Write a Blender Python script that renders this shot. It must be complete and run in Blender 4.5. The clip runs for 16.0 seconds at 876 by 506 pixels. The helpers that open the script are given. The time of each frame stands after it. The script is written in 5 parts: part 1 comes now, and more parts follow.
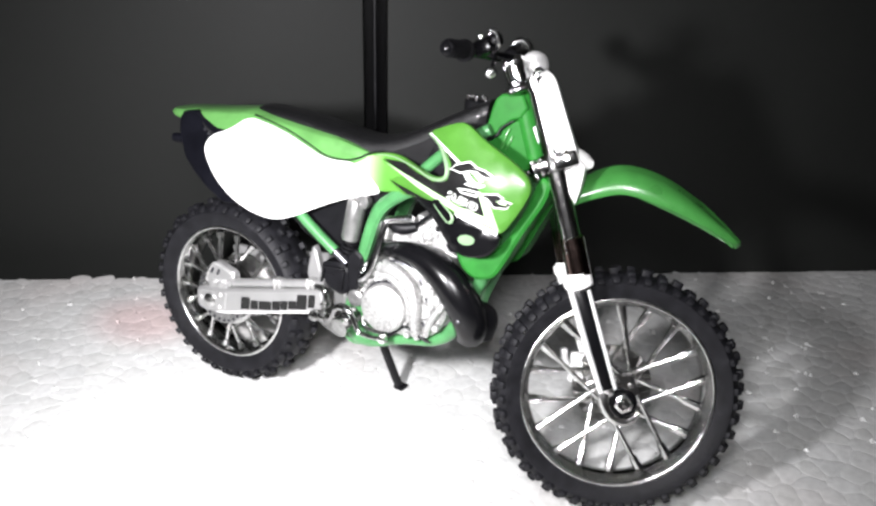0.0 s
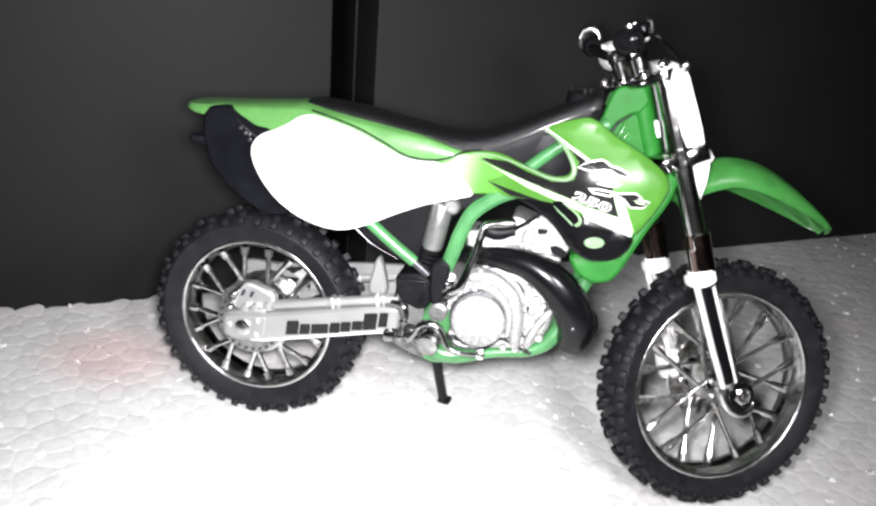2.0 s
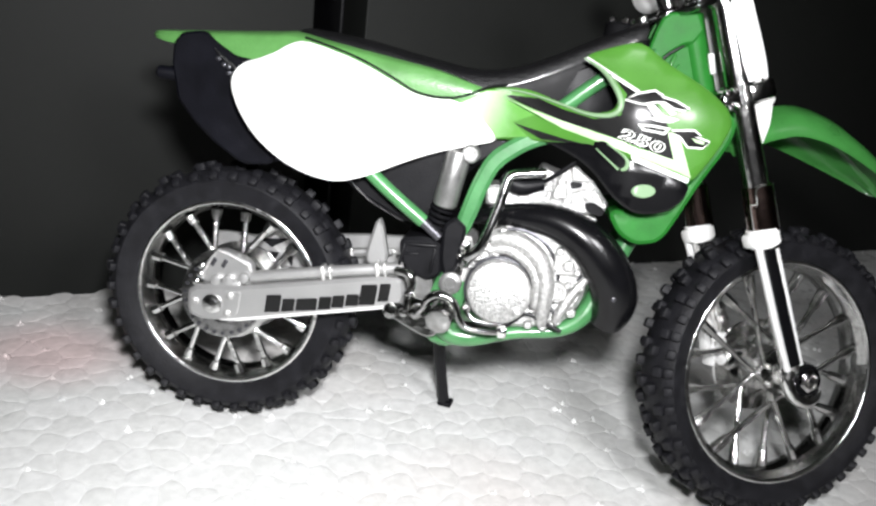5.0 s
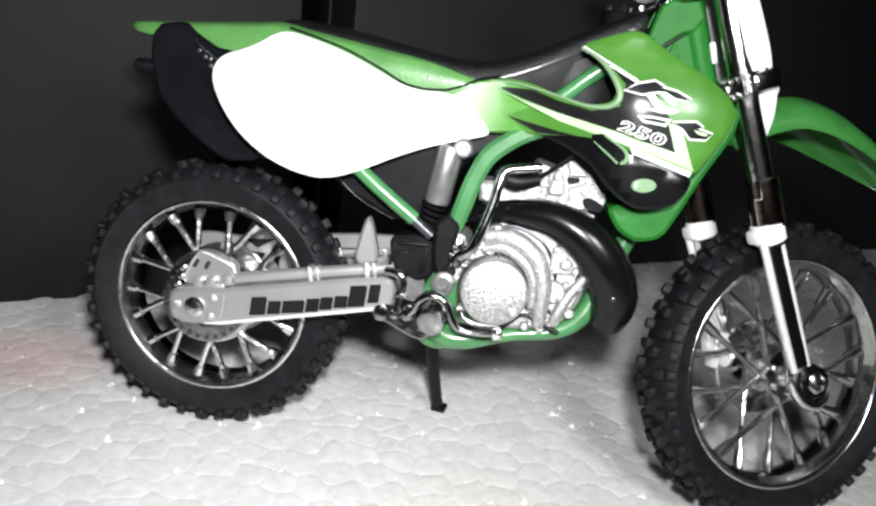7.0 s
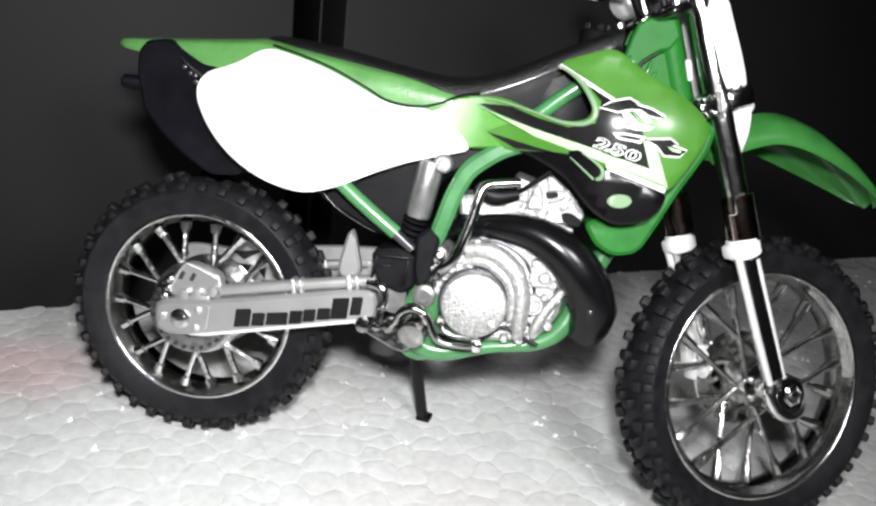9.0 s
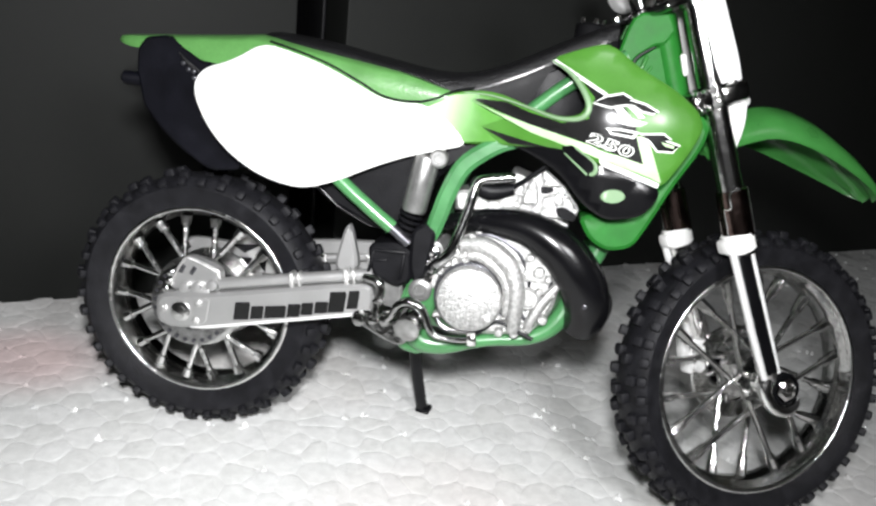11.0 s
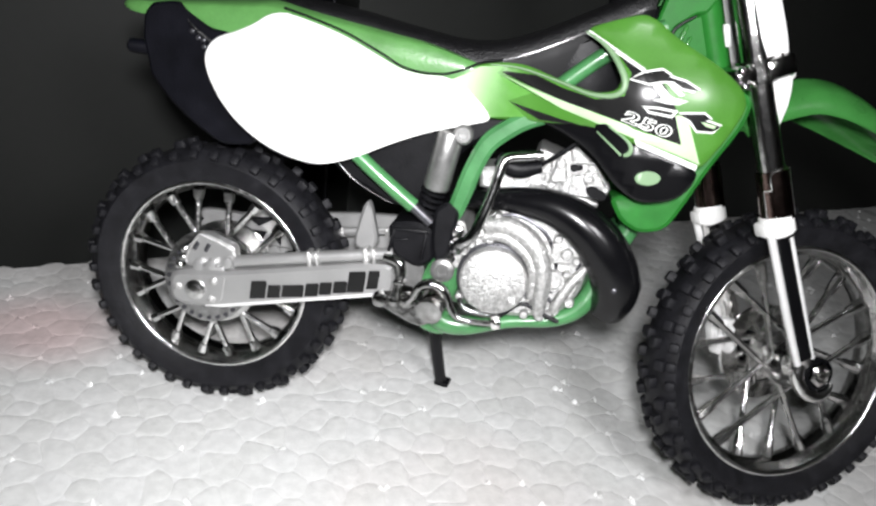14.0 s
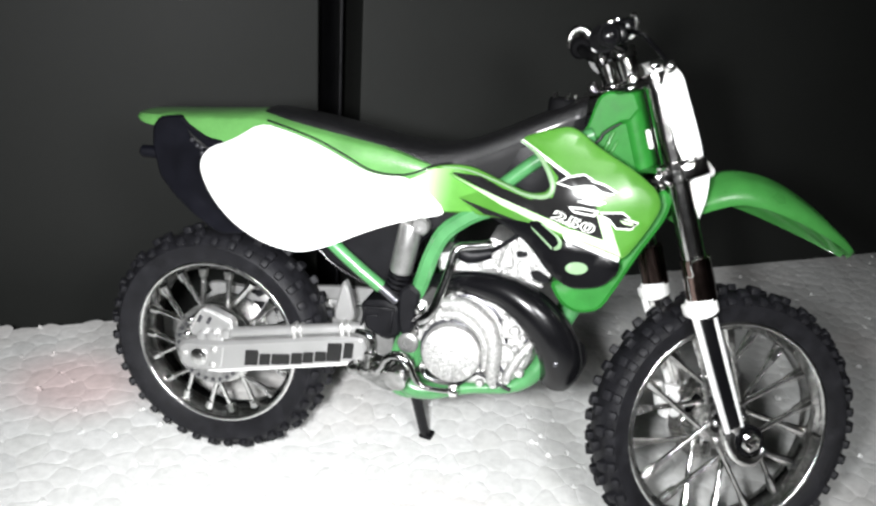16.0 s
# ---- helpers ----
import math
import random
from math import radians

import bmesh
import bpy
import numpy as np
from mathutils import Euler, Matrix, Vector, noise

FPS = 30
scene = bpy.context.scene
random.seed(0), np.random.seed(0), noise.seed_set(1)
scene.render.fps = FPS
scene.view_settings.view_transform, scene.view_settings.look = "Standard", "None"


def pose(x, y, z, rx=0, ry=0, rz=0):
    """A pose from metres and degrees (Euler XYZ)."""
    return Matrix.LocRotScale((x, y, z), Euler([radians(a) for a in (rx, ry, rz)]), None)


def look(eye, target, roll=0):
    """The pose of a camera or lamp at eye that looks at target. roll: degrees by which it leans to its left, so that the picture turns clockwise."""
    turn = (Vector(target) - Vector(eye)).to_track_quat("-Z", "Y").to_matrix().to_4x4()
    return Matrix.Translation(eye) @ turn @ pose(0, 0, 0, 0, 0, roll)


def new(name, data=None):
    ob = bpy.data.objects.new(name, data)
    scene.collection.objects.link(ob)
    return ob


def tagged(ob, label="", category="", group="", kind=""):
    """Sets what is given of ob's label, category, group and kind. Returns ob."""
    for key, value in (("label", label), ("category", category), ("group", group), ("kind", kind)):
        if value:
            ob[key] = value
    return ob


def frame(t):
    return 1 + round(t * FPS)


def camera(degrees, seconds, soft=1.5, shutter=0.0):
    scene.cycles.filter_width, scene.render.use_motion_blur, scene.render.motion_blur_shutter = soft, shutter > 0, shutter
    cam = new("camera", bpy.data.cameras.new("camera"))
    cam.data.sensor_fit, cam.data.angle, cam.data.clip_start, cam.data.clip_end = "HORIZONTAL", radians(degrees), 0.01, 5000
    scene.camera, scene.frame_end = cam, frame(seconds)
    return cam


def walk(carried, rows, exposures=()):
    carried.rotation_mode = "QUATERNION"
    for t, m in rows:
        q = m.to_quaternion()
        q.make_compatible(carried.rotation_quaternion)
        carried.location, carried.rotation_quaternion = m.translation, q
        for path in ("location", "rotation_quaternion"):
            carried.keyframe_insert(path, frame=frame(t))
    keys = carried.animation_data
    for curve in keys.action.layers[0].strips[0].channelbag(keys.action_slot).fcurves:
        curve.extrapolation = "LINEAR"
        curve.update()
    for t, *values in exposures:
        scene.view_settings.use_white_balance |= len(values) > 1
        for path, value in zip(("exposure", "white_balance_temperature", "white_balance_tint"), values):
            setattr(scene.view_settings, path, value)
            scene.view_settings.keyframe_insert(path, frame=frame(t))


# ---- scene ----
from mathutils.geometry import delaunay_2d_cdt

cam = camera(60.72, 16.0, soft=2.55)
PATH = [
    (0, (0.05814, -0.10818, 0.09384), (-0.00201, 0.0139, 0.03078), 1.76),
    (0.5, (0.0548, -0.10914, 0.09549), (0.00026, 0.01543, 0.03216), 2.41),
    (1, (0.04558, -0.11287, 0.09832), (-0.00091, 0.01501, 0.03517), 2.66),
    (1.5, (0.0267, -0.11332, 0.09519), (-0.00771, 0.01826, 0.03192), 3.96),
    (2, (0.00729, -0.11349, 0.08999), (-0.01305, 0.02072, 0.02616), 5.59),
    (2.5, (0.00095, -0.11191, 0.08847), (-0.01419, 0.02324, 0.02518), 5.92),
    (3, (0.00193, -0.11012, 0.08656), (-0.01272, 0.02552, 0.02422), 6.29),
    (3.5, (0.00161, -0.10942, 0.08503), (-0.01349, 0.02627, 0.02292), 6.22),
    (4, (-0.00096, -0.10739, 0.07727), (-0.01538, 0.0312, 0.02174), 6.95),
    (6.5, (-0.00121, -0.09862, 0.06673), (-0.01317, 0.04156, 0.0147), 7.26),
    (7, (-0.00115, -0.09884, 0.06698), (-0.01312, 0.04137, 0.01501), 7.19),
    (7.5, (-0.00104, -0.09872, 0.06725), (-0.01309, 0.04157, 0.01556), 7.24),
    (8, (-0.00015, -0.09961, 0.06816), (-0.0124, 0.04085, 0.01696), 7.18),
    (8.5, (0.00157, -0.09964, 0.06924), (-0.01141, 0.0406, 0.01764), 7.13),
    (9, (0.0016, -0.09946, 0.06904), (-0.01099, 0.0409, 0.01767), 7.2),
    (11.5, (0.00638, -0.09977, 0.07135), (-0.01132, 0.03888, 0.01691), 6.59),
    (12, (0.01017, -0.10006, 0.0734), (-0.01054, 0.03791, 0.01829), 6.22),
    (12.5, (0.00843, -0.1, 0.07321), (-0.01131, 0.03786, 0.01747), 6.34),
    (13, (0.00607, -0.09959, 0.07317), (-0.01276, 0.03748, 0.01521), 6.76),
    (13.5, (0.0005, -0.09478, 0.07346), (-0.0145, 0.03931, 0.00793), 6.88),
    (14, (0.00069, -0.0944, 0.07356), (-0.01373, 0.0399, 0.00832), 7.11),
    (14.5, (0.00673, -0.09673, 0.07851), (-0.01343, 0.03938, 0.01877), 5.75),
    (15, (0.01332, -0.10026, 0.0881), (-0.01188, 0.03511, 0.02861), 4.6),
    (15.5, (0.01008, -0.10096, 0.08792), (-0.01406, 0.03451, 0.02823), 4.64),
    (16, (0.01445, -0.09999, 0.08768), (-0.01274, 0.03354, 0.02499), 4.53),
]
EXPOSURES = [(0, 0.04, 6500, 11), (1.5, 0.02, 6500, 11), (2.5, -0.11, 6500, 11), (3.5, -0.27, 6500, 10), (4.0, -0.31, 6500, 10), (6.3, -0.66, 6500, 6), (8.0, -0.6, 6500, 7), (9.2, -0.58, 6500, 7), (11.5, -0.58, 6500, 8), (12.5, -0.6, 6500, 8), (13.0, -0.62, 6500, 8), (14.0, -0.72, 6500, 9), (14.5, -0.84, 6500, 8), (15.0, -0.58, 6500, 8), (15.5, -0.3, 6500, 8), (16.0, -0.22, 6500, 7)]
walk(cam, [(t, look(eye, target, roll)) for t, eye, target, roll in PATH], EXPOSURES)

# ---- world and light: a dark room, lit by the small lamp held beside the lens ----
world = bpy.data.worlds.new("room_dark")
world.use_nodes = True
world.node_tree.nodes["Background"].inputs[0].default_value = (0.5, 0.55, 0.6, 1)
world.node_tree.nodes["Background"].inputs[1].default_value = 0.02
scene.world = world
# the hand-held lamp, 14 mm over the lens, as two fixed copies: where it stays longest, and where its way begins
# both copies stay lit; the second is added to fill the first one's shadows
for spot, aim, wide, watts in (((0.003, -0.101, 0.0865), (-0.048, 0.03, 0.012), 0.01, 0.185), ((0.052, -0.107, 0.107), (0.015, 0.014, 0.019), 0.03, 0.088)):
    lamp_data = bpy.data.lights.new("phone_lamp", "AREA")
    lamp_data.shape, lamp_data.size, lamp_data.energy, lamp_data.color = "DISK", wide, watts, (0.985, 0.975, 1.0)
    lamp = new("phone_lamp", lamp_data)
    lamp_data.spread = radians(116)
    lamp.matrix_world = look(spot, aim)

MM = 0.001


# ---- materials ----
def ramp_node(nt, fac, stops):
    r = nt.nodes.new("ShaderNodeValToRGB")
    els = r.color_ramp.elements
    while len(els) < len(stops):
        els.new(0.5)
    for e, (p, c) in zip(els, stops):
        e.position, e.color = p, (c if len(c) == 4 else (*c, 1))
    nt.links.new(fac, r.inputs[0])
    return r


def material(name, colour, rough=0.4, metal=0.0, vary=0.08, scale=900.0, bump=0.05, coat=0.0, wear=None, rough_vary=0.1, fine=4000.0, spec=0.5):
    """A surface with colour varied at two scales, roughness patches and fine relief. Scales are per metre."""
    m = bpy.data.materials.new(name)
    m.use_nodes = True
    nt = m.node_tree
    b = nt.nodes["Principled BSDF"]
    co = nt.nodes.new("ShaderNodeTexCoord")
    big, small = nt.nodes.new("ShaderNodeTexNoise"), nt.nodes.new("ShaderNodeTexNoise")
    big.inputs["Scale"].default_value, big.inputs["Detail"].default_value = scale, 4
    small.inputs["Scale"].default_value, small.inputs["Detail"].default_value = fine, 3
    for n in (big, small):
        nt.links.new(co.outputs["Object"], n.inputs["Vector"])
    mixv = nt.nodes.new("ShaderNodeMath")
    mixv.operation = "MULTIPLY_ADD"
    mixv.inputs[1].default_value = 0.35
    nt.links.new(small.outputs["Fac"], mixv.inputs[0])
    nt.links.new(big.outputs["Fac"], mixv.inputs[2])
    lo = tuple(max(0.0, c * (1 - vary)) for c in colour)
    hi = tuple(min(1.0, c * (1 + vary)) for c in colour)
    stops = [(0.45, lo), (0.9, hi)]
    if wear:
        stops = [(0.45, lo), (0.8, hi), (0.97, wear)]
    r = ramp_node(nt, mixv.outputs[0], stops)
    nt.links.new(r.outputs[0], b.inputs["Base Color"])
    rr = nt.nodes.new("ShaderNodeMapRange")
    rr.inputs[3].default_value, rr.inputs[4].default_value = max(0.02, rough - rough_vary), min(1.0, rough + rough_vary)
    nt.links.new(big.outputs["Fac"], rr.inputs[0])
    nt.links.new(rr.outputs[0], b.inputs["Roughness"])
    b.inputs["Metallic"].default_value = metal
    b.inputs["Specular IOR Level"].default_value = spec
    b.inputs["Coat Weight"].default_value = coat
    b.inputs["Coat Roughness"].default_value = 0.12
    if bump:
        bp = nt.nodes.new("ShaderNodeBump")
        bp.inputs["Strength"].default_value, bp.inputs["Distance"].default_value = bump, 0.0002
        nt.links.new(small.outputs["Fac"], bp.inputs["Height"])
        nt.links.new(bp.outputs[0], b.inputs["Normal"])
    return m


GREEN = material("green_plastic", (0.036, 0.166, 0.034), 0.3, vary=0.16, scale=300, coat=0.4, bump=0.1)
GREEN_FRAME = material("green_frame_paint", (0.05, 0.18, 0.062), 0.34, vary=0.2, scale=300, coat=0.5, bump=0.14)
LIME = material("lime_print", (0.053, 0.172, 0.022), 0.34, vary=0.12, scale=250, coat=0.12)
WHITE = material("white_plastic", (0.8, 0.8, 0.78), 0.38, vary=0.03, scale=200, bump=0.02)
PRINT_WHITE = material("white_print", (0.72, 0.74, 0.7), 0.35, vary=0.04, scale=300, bump=0.0)
BLACK = material("black_plastic", (0.0042, 0.0042, 0.0052), 0.44, vary=0.3, scale=400, bump=0.15, spec=0.18)
BLACK_GLOSS = material("black_gloss", (0.0032, 0.0032, 0.0038), 0.24, vary=0.2, scale=300, coat=0.1, bump=0.04, rough_vary=0.05, spec=0.24)
PRINT_BLACK = material("black_print", (0.01, 0.01, 0.01), 0.22, vary=0.2, scale=300, bump=0.0, rough_vary=0.05)
VINYL = material("seat_vinyl", (0.005, 0.005, 0.0055), 0.44, vary=0.4, scale=1500, bump=1.0, fine=3400, spec=0.35, coat=0.25)
RUBBER = material("tyre_rubber", (0.006, 0.006, 0.0074), 0.56, vary=0.4, scale=500, bump=0.35, wear=(0.015, 0.015, 0.017), spec=0.2)
CHROME = material("chrome", (0.84, 0.83, 0.82), 0.13, metal=1.0, vary=0.08, scale=700, bump=0.5, rough_vary=0.06, fine=1500)
SILVER = material("silver_paint", (0.5, 0.5, 0.49), 0.42, metal=0.75, vary=0.35, scale=2200, bump=0.9, fine=3200)
SATIN = material("satin_aluminium", (0.46, 0.46, 0.455), 0.38, metal=0.72, vary=0.06, scale=220, bump=0.12, rough_vary=0.03)
PLATED = material("plated_plastic", (0.76, 0.76, 0.75), 0.19, metal=1.0, vary=0.12, scale=900, bump=0.4, rough_vary=0.08, fine=1500)
GREEN_SATIN = material("green_satin_plastic", (0.016, 0.126, 0.018), 0.42, vary=0.2, scale=300, bump=0.08, spec=0.12)
BRUSHED = material("brushed_metal_paint", (0.27, 0.27, 0.265), 0.36, metal=0.75, vary=0.15, scale=900, bump=0.2)
BRIGHT = material("bright_plating", (0.8, 0.8, 0.79), 0.4, metal=0.4, vary=0.06, scale=700, bump=0.08)
SEAT_SIDE = material("seat_side_plastic", (0.0045, 0.0045, 0.005), 0.5, vary=0.2, scale=400, bump=0.04, spec=0.13)
PALE_PRINT = material("pale_green_print", (0.4, 0.56, 0.33), 0.35, vary=0.08, scale=300, bump=0.0)
RIM_CHROME = material("rim_chrome", (0.36, 0.36, 0.355), 0.14, metal=1.0, vary=0.25, scale=900, bump=0.3, rough_vary=0.06, fine=1500)
LIP_GREEN = material("lip_green_plastic", (0.17, 0.27, 0.15), 0.4, vary=0.1, scale=300)
REFLECT_CHROME = material("brown_reflection_chrome", (0.2, 0.14, 0.125), 0.16, metal=1.0, vary=0.15, scale=500, bump=0.2, rough_vary=0.05, fine=1500)
GUARD_BLACK = material("blue_black_plastic", (0.0018, 0.0019, 0.0034), 0.5, vary=0.4, scale=260, bump=0.2, spec=0.12, wear=(0.005, 0.005, 0.0075))
TAIL_GREEN = material("pale_tail_plastic", (0.075, 0.205, 0.055), 0.34, vary=0.16, scale=260, coat=0.4, bump=0.18, fine=2600)
RIM_LIP = material("rim_lip_plating", (0.7, 0.7, 0.69), 0.2, metal=1.0, vary=0.25, scale=900, bump=0.5, rough_vary=0.08, fine=1300)
FORK_CHROME = material("smooth_chrome", (0.5, 0.495, 0.49), 0.14, metal=1.0, vary=0.15, scale=400, bump=0.22, rough_vary=0.05, fine=1200)
GRIP_BLACK = material("matte_grip_rubber", (0.004, 0.004, 0.0045), 0.7, vary=0.2, scale=400, bump=0.05, spec=0.05)
SPOKE_CHROME = material("spoke_plating", (0.7, 0.7, 0.69), 0.16, metal=1.0, vary=0.15, scale=900, bump=0.5, rough_vary=0.06, fine=1500)
KICK_STEEL = material("tarnished_chrome", (0.42, 0.42, 0.42), 0.14, metal=1.0, vary=0.3, scale=900, bump=0.16, fine=1400)
STEEL_DARK = material("dark_steel", (0.1, 0.1, 0.11), 0.3, metal=0.8, vary=0.2, scale=600)


def fade_material():
    """White print that runs out into lime along x."""
    m = material("fading_print", (0.08, 0.245, 0.038), 0.34, vary=0.12, scale=250, coat=0.15)
    nt = m.node_tree
    b = nt.nodes["Principled BSDF"]
    green = b.inputs["Base Color"].links[0].from_socket
    co, sep, span = nt.nodes.new("ShaderNodeTexCoord"), nt.nodes.new("ShaderNodeSeparateXYZ"), nt.nodes.new("ShaderNodeMapRange")
    span.inputs[1].default_value, span.inputs[2].default_value = -0.0105, -0.0035
    mix = nt.nodes.new("ShaderNodeMix")
    mix.data_type = "RGBA"
    mix.inputs[6].default_value = (0.5, 0.62, 0.4, 1)
    span.interpolation_type = "SMOOTHSTEP"
    nt.links.new(co.outputs["Object"], sep.inputs[0])
    nt.links.new(sep.outputs[0], span.inputs[0])
    nt.links.new(span.outputs[0], mix.inputs[0])
    nt.links.new(green, mix.inputs[7])
    nt.links.new(mix.outputs[2], b.inputs["Base Color"])
    return m


FADE = fade_material()


# ---- mesh helpers, in millimetres ----
def finish(bm, name, mat, smooth=38):
    bmesh.ops.scale(bm, vec=(MM, MM, MM), verts=bm.verts)
    bmesh.ops.recalc_face_normals(bm, faces=bm.faces)
    me = bpy.data.meshes.new(name)
    bm.to_mesh(me)
    bm.free()
    me.materials.append(mat)
    if smooth:
        me.shade_smooth()
        me.set_sharp_from_angle(angle=radians(smooth))
    return me


def part(name, bm, mat, parent, label="", smooth=38):
    ob = new(name, finish(bm, name, mat, smooth))
    ob.parent = parent
    return tagged(ob, label)


def spline(pts, n=6, closed=False):
    """Catmull-Rom through points of any width."""
    P = [np.array(p, float) for p in pts]
    m, out = len(P), []
    for i in range(m if closed else m - 1):
        g = (lambda k: P[k % m]) if closed else (lambda k: P[min(max(k, 0), m - 1)])
        a, b, c, d = g(i - 1), g(i), g(i + 1), g(i + 2)
        for k in range(n):
            t = k / n
            out.append(0.5 * (2 * b + (c - a) * t + (2 * a - 5 * b + 4 * c - d) * t * t + (3 * b - a - 3 * c + d) * t ** 3))
    if not closed:
        out.append(P[-1])
    return out


def round_off(outline, cut=0.22, times=2):
    P = [np.array(p, float) for p in outline]
    for _ in range(times):
        Q = []
        for a, b in zip(P, P[1:] + P[:1]):
            Q += [a + (b - a) * cut, b - (b - a) * cut]
        P = Q
    return [tuple(p) for p in P]


def tube(bm, pts, radii, seg=12, flat=1.0, cap=True):
    """A round bar along points; radii: one or one for each point; flat squeezes it sideways."""
    P = [Vector(p) for p in pts]
    if not hasattr(radii, "__len__"):
        radii = [radii] * len(P)
    side, rings = None, []
    for i, p in enumerate(P):
        d = (P[min(i + 1, len(P) - 1)] - P[max(i - 1, 0)]).normalized()
        if side is None:
            side = d.cross(Vector((0, 1, 0)) if abs(d.y) < 0.9 else Vector((1, 0, 0))).normalized()
        side = (side - d * side.dot(d)).normalized()
        other = d.cross(side)
        rings.append([bm.verts.new(p + radii[i] * (math.cos(a) * side + flat * math.sin(a) * other)) for a in (2 * math.pi * k / seg for k in range(seg))])
    for a, b in zip(rings, rings[1:]):
        for k in range(seg):
            bm.faces.new((a[k], a[(k + 1) % seg], b[(k + 1) % seg], b[k]))
    if cap:
        bm.faces.new(rings[0][::-1])
        bm.faces.new(rings[-1])
    return bm


def curve_tube(bm, pts, radii, seg=12, n=6, flat=1.0):
    if not hasattr(radii, "__len__"):
        radii = [radii] * len(pts)
    q = spline([(*p, r) for p, r in zip(pts, radii)], n)
    return tube(bm, [tuple(map(float, v[:3])) for v in q], [max(0.05, float(v[3])) for v in q], seg, flat)


def lathe(bm, profile, centre, seg=48, closed=False, axis="y"):
    """Turns (radius, offset) pairs about an axis through centre."""
    cx, cy, cz = centre
    rings = []
    for r, o in profile:
        ring = []
        for k in range(seg):
            a = 2 * math.pi * k / seg
            u, v = r * math.cos(a), r * math.sin(a)
            ring.append(bm.verts.new({"y": (cx + u, cy + o, cz + v), "z": (cx + u, cy + v, cz + o), "x": (cx + o, cy + u, cz + v)}[axis]))
        rings.append(ring)
    pairs = list(zip(rings, rings[1:])) + ([(rings[-1], rings[0])] if closed else [])
    for a, b in pairs:
        for k in range(seg):
            bm.faces.new((a[k], a[(k + 1) % seg], b[(k + 1) % seg], b[k]))
    if not closed:
        for ring in (rings[0], rings[-1]):
            bm.faces.new(ring)
    return bm


def block(bm, centre, size, turn=(0, 0, 0), bevel=0.25):
    """A box with softened edges."""
    t = bmesh.new()
    bmesh.ops.create_cube(t, size=1)
    bmesh.ops.scale(t, vec=size, verts=t.verts)
    if bevel:
        bmesh.ops.bevel(t, geom=t.edges, offset=min(bevel, 0.45 * min(size)), segments=2, affect="EDGES", profile=0.5)
    bmesh.ops.transform(t, matrix=pose(*centre, *turn), verts=t.verts)
    return merge(bm, t)


def merge(bm, other):
    other.verts.index_update()
    vs = [bm.verts.new(v.co) for v in other.verts]
    for f in other.faces:
        bm.faces.new([vs[v.index] for v in f.verts])
    other.free()
    return bm


def flip(bm):
    """The mirror image on the bike's other side."""
    bmesh.ops.scale(bm, vec=(1, -1, 1), verts=bm.verts)
    return bm


def moved(bm, m):
    bmesh.ops.transform(bm, matrix=m, verts=bm.verts)
    return bm


def inset_loop(P, d):
    """The closed loop moved inwards by d."""
    area = sum(a[0] * b[1] - b[0] * a[1] for a, b in zip(P, P[1:] + P[:1]))
    s, out = (1 if area > 0 else -1), []
    for i, p in enumerate(P):
        a, b = np.array(P[i - 1]), np.array(P[(i + 1) % len(P)])
        t = (b - a) / (np.linalg.norm(b - a) + 1e-9)
        out.append((p[0] - s * t[1] * d, p[1] + s * t[0] * d))
    return out


def sheet(bm, outline, depth, thick=0.8, edge=0.3, grid=1.4):
    """A curved panel: an outline in x and z, lying at y = depth(x, z), its thickness towards +y and its rim rounded by edge."""
    P = [tuple(map(float, p)) for p in outline]
    n = len(P)
    inner = inset_loop(P, edge) if edge else []
    pts = [Vector(p) for p in P + inner]
    lo, hi = np.min(P, 0), np.max(P, 0)

    def inside(x, z, loop):
        hit = False
        for (a, b), (c, d) in zip(loop, loop[1:] + loop[:1]):
            if (b > z) != (d > z) and x < (c - a) * (z - b) / (d - b) + a:
                hit = not hit
        return hit

    ring = inner or P
    for x in np.arange(lo[0], hi[0], grid):
        for z in np.arange(lo[1], hi[1], grid):
            x2, z2 = x + 0.31 * grid, z + 0.27 * grid
            if inside(x2, z2, ring) and min(math.hypot(x2 - a, z2 - b) for a, b in ring) > 0.35 * grid:
                pts.append(Vector((x2, z2)))
    loops = [(i, (i + 1) % n) for i in range(n)] + [(n + i, n + (i + 1) % n) for i in range(len(inner))]
    got, _, faces, origin, _, _ = delaunay_2d_cdt(pts, loops, [], 1, 1e-4)
    front, back = [], []
    for v, o in zip(got, origin):
        y = depth(v.x, v.y)
        rim = edge * 0.8 if (o and min(o) < n) else 0.0
        front.append(bm.verts.new((v.x, y + rim, v.y)))
        back.append(bm.verts.new((v.x, y + thick, v.y)))
    rims = {}
    for f in faces:
        for a, b in zip(f, list(f[1:]) + [f[0]]):
            key = (min(a, b), max(a, b))
            rims[key] = None if key in rims else (a, b)
        bm.faces.new([front[i] for i in f])
        bm.faces.new([back[i] for i in reversed(f)])
    for e in rims.values():
        if e:
            a, b = e
            bm.faces.new((front[b], front[a], back[a], back[b]))
    return bm


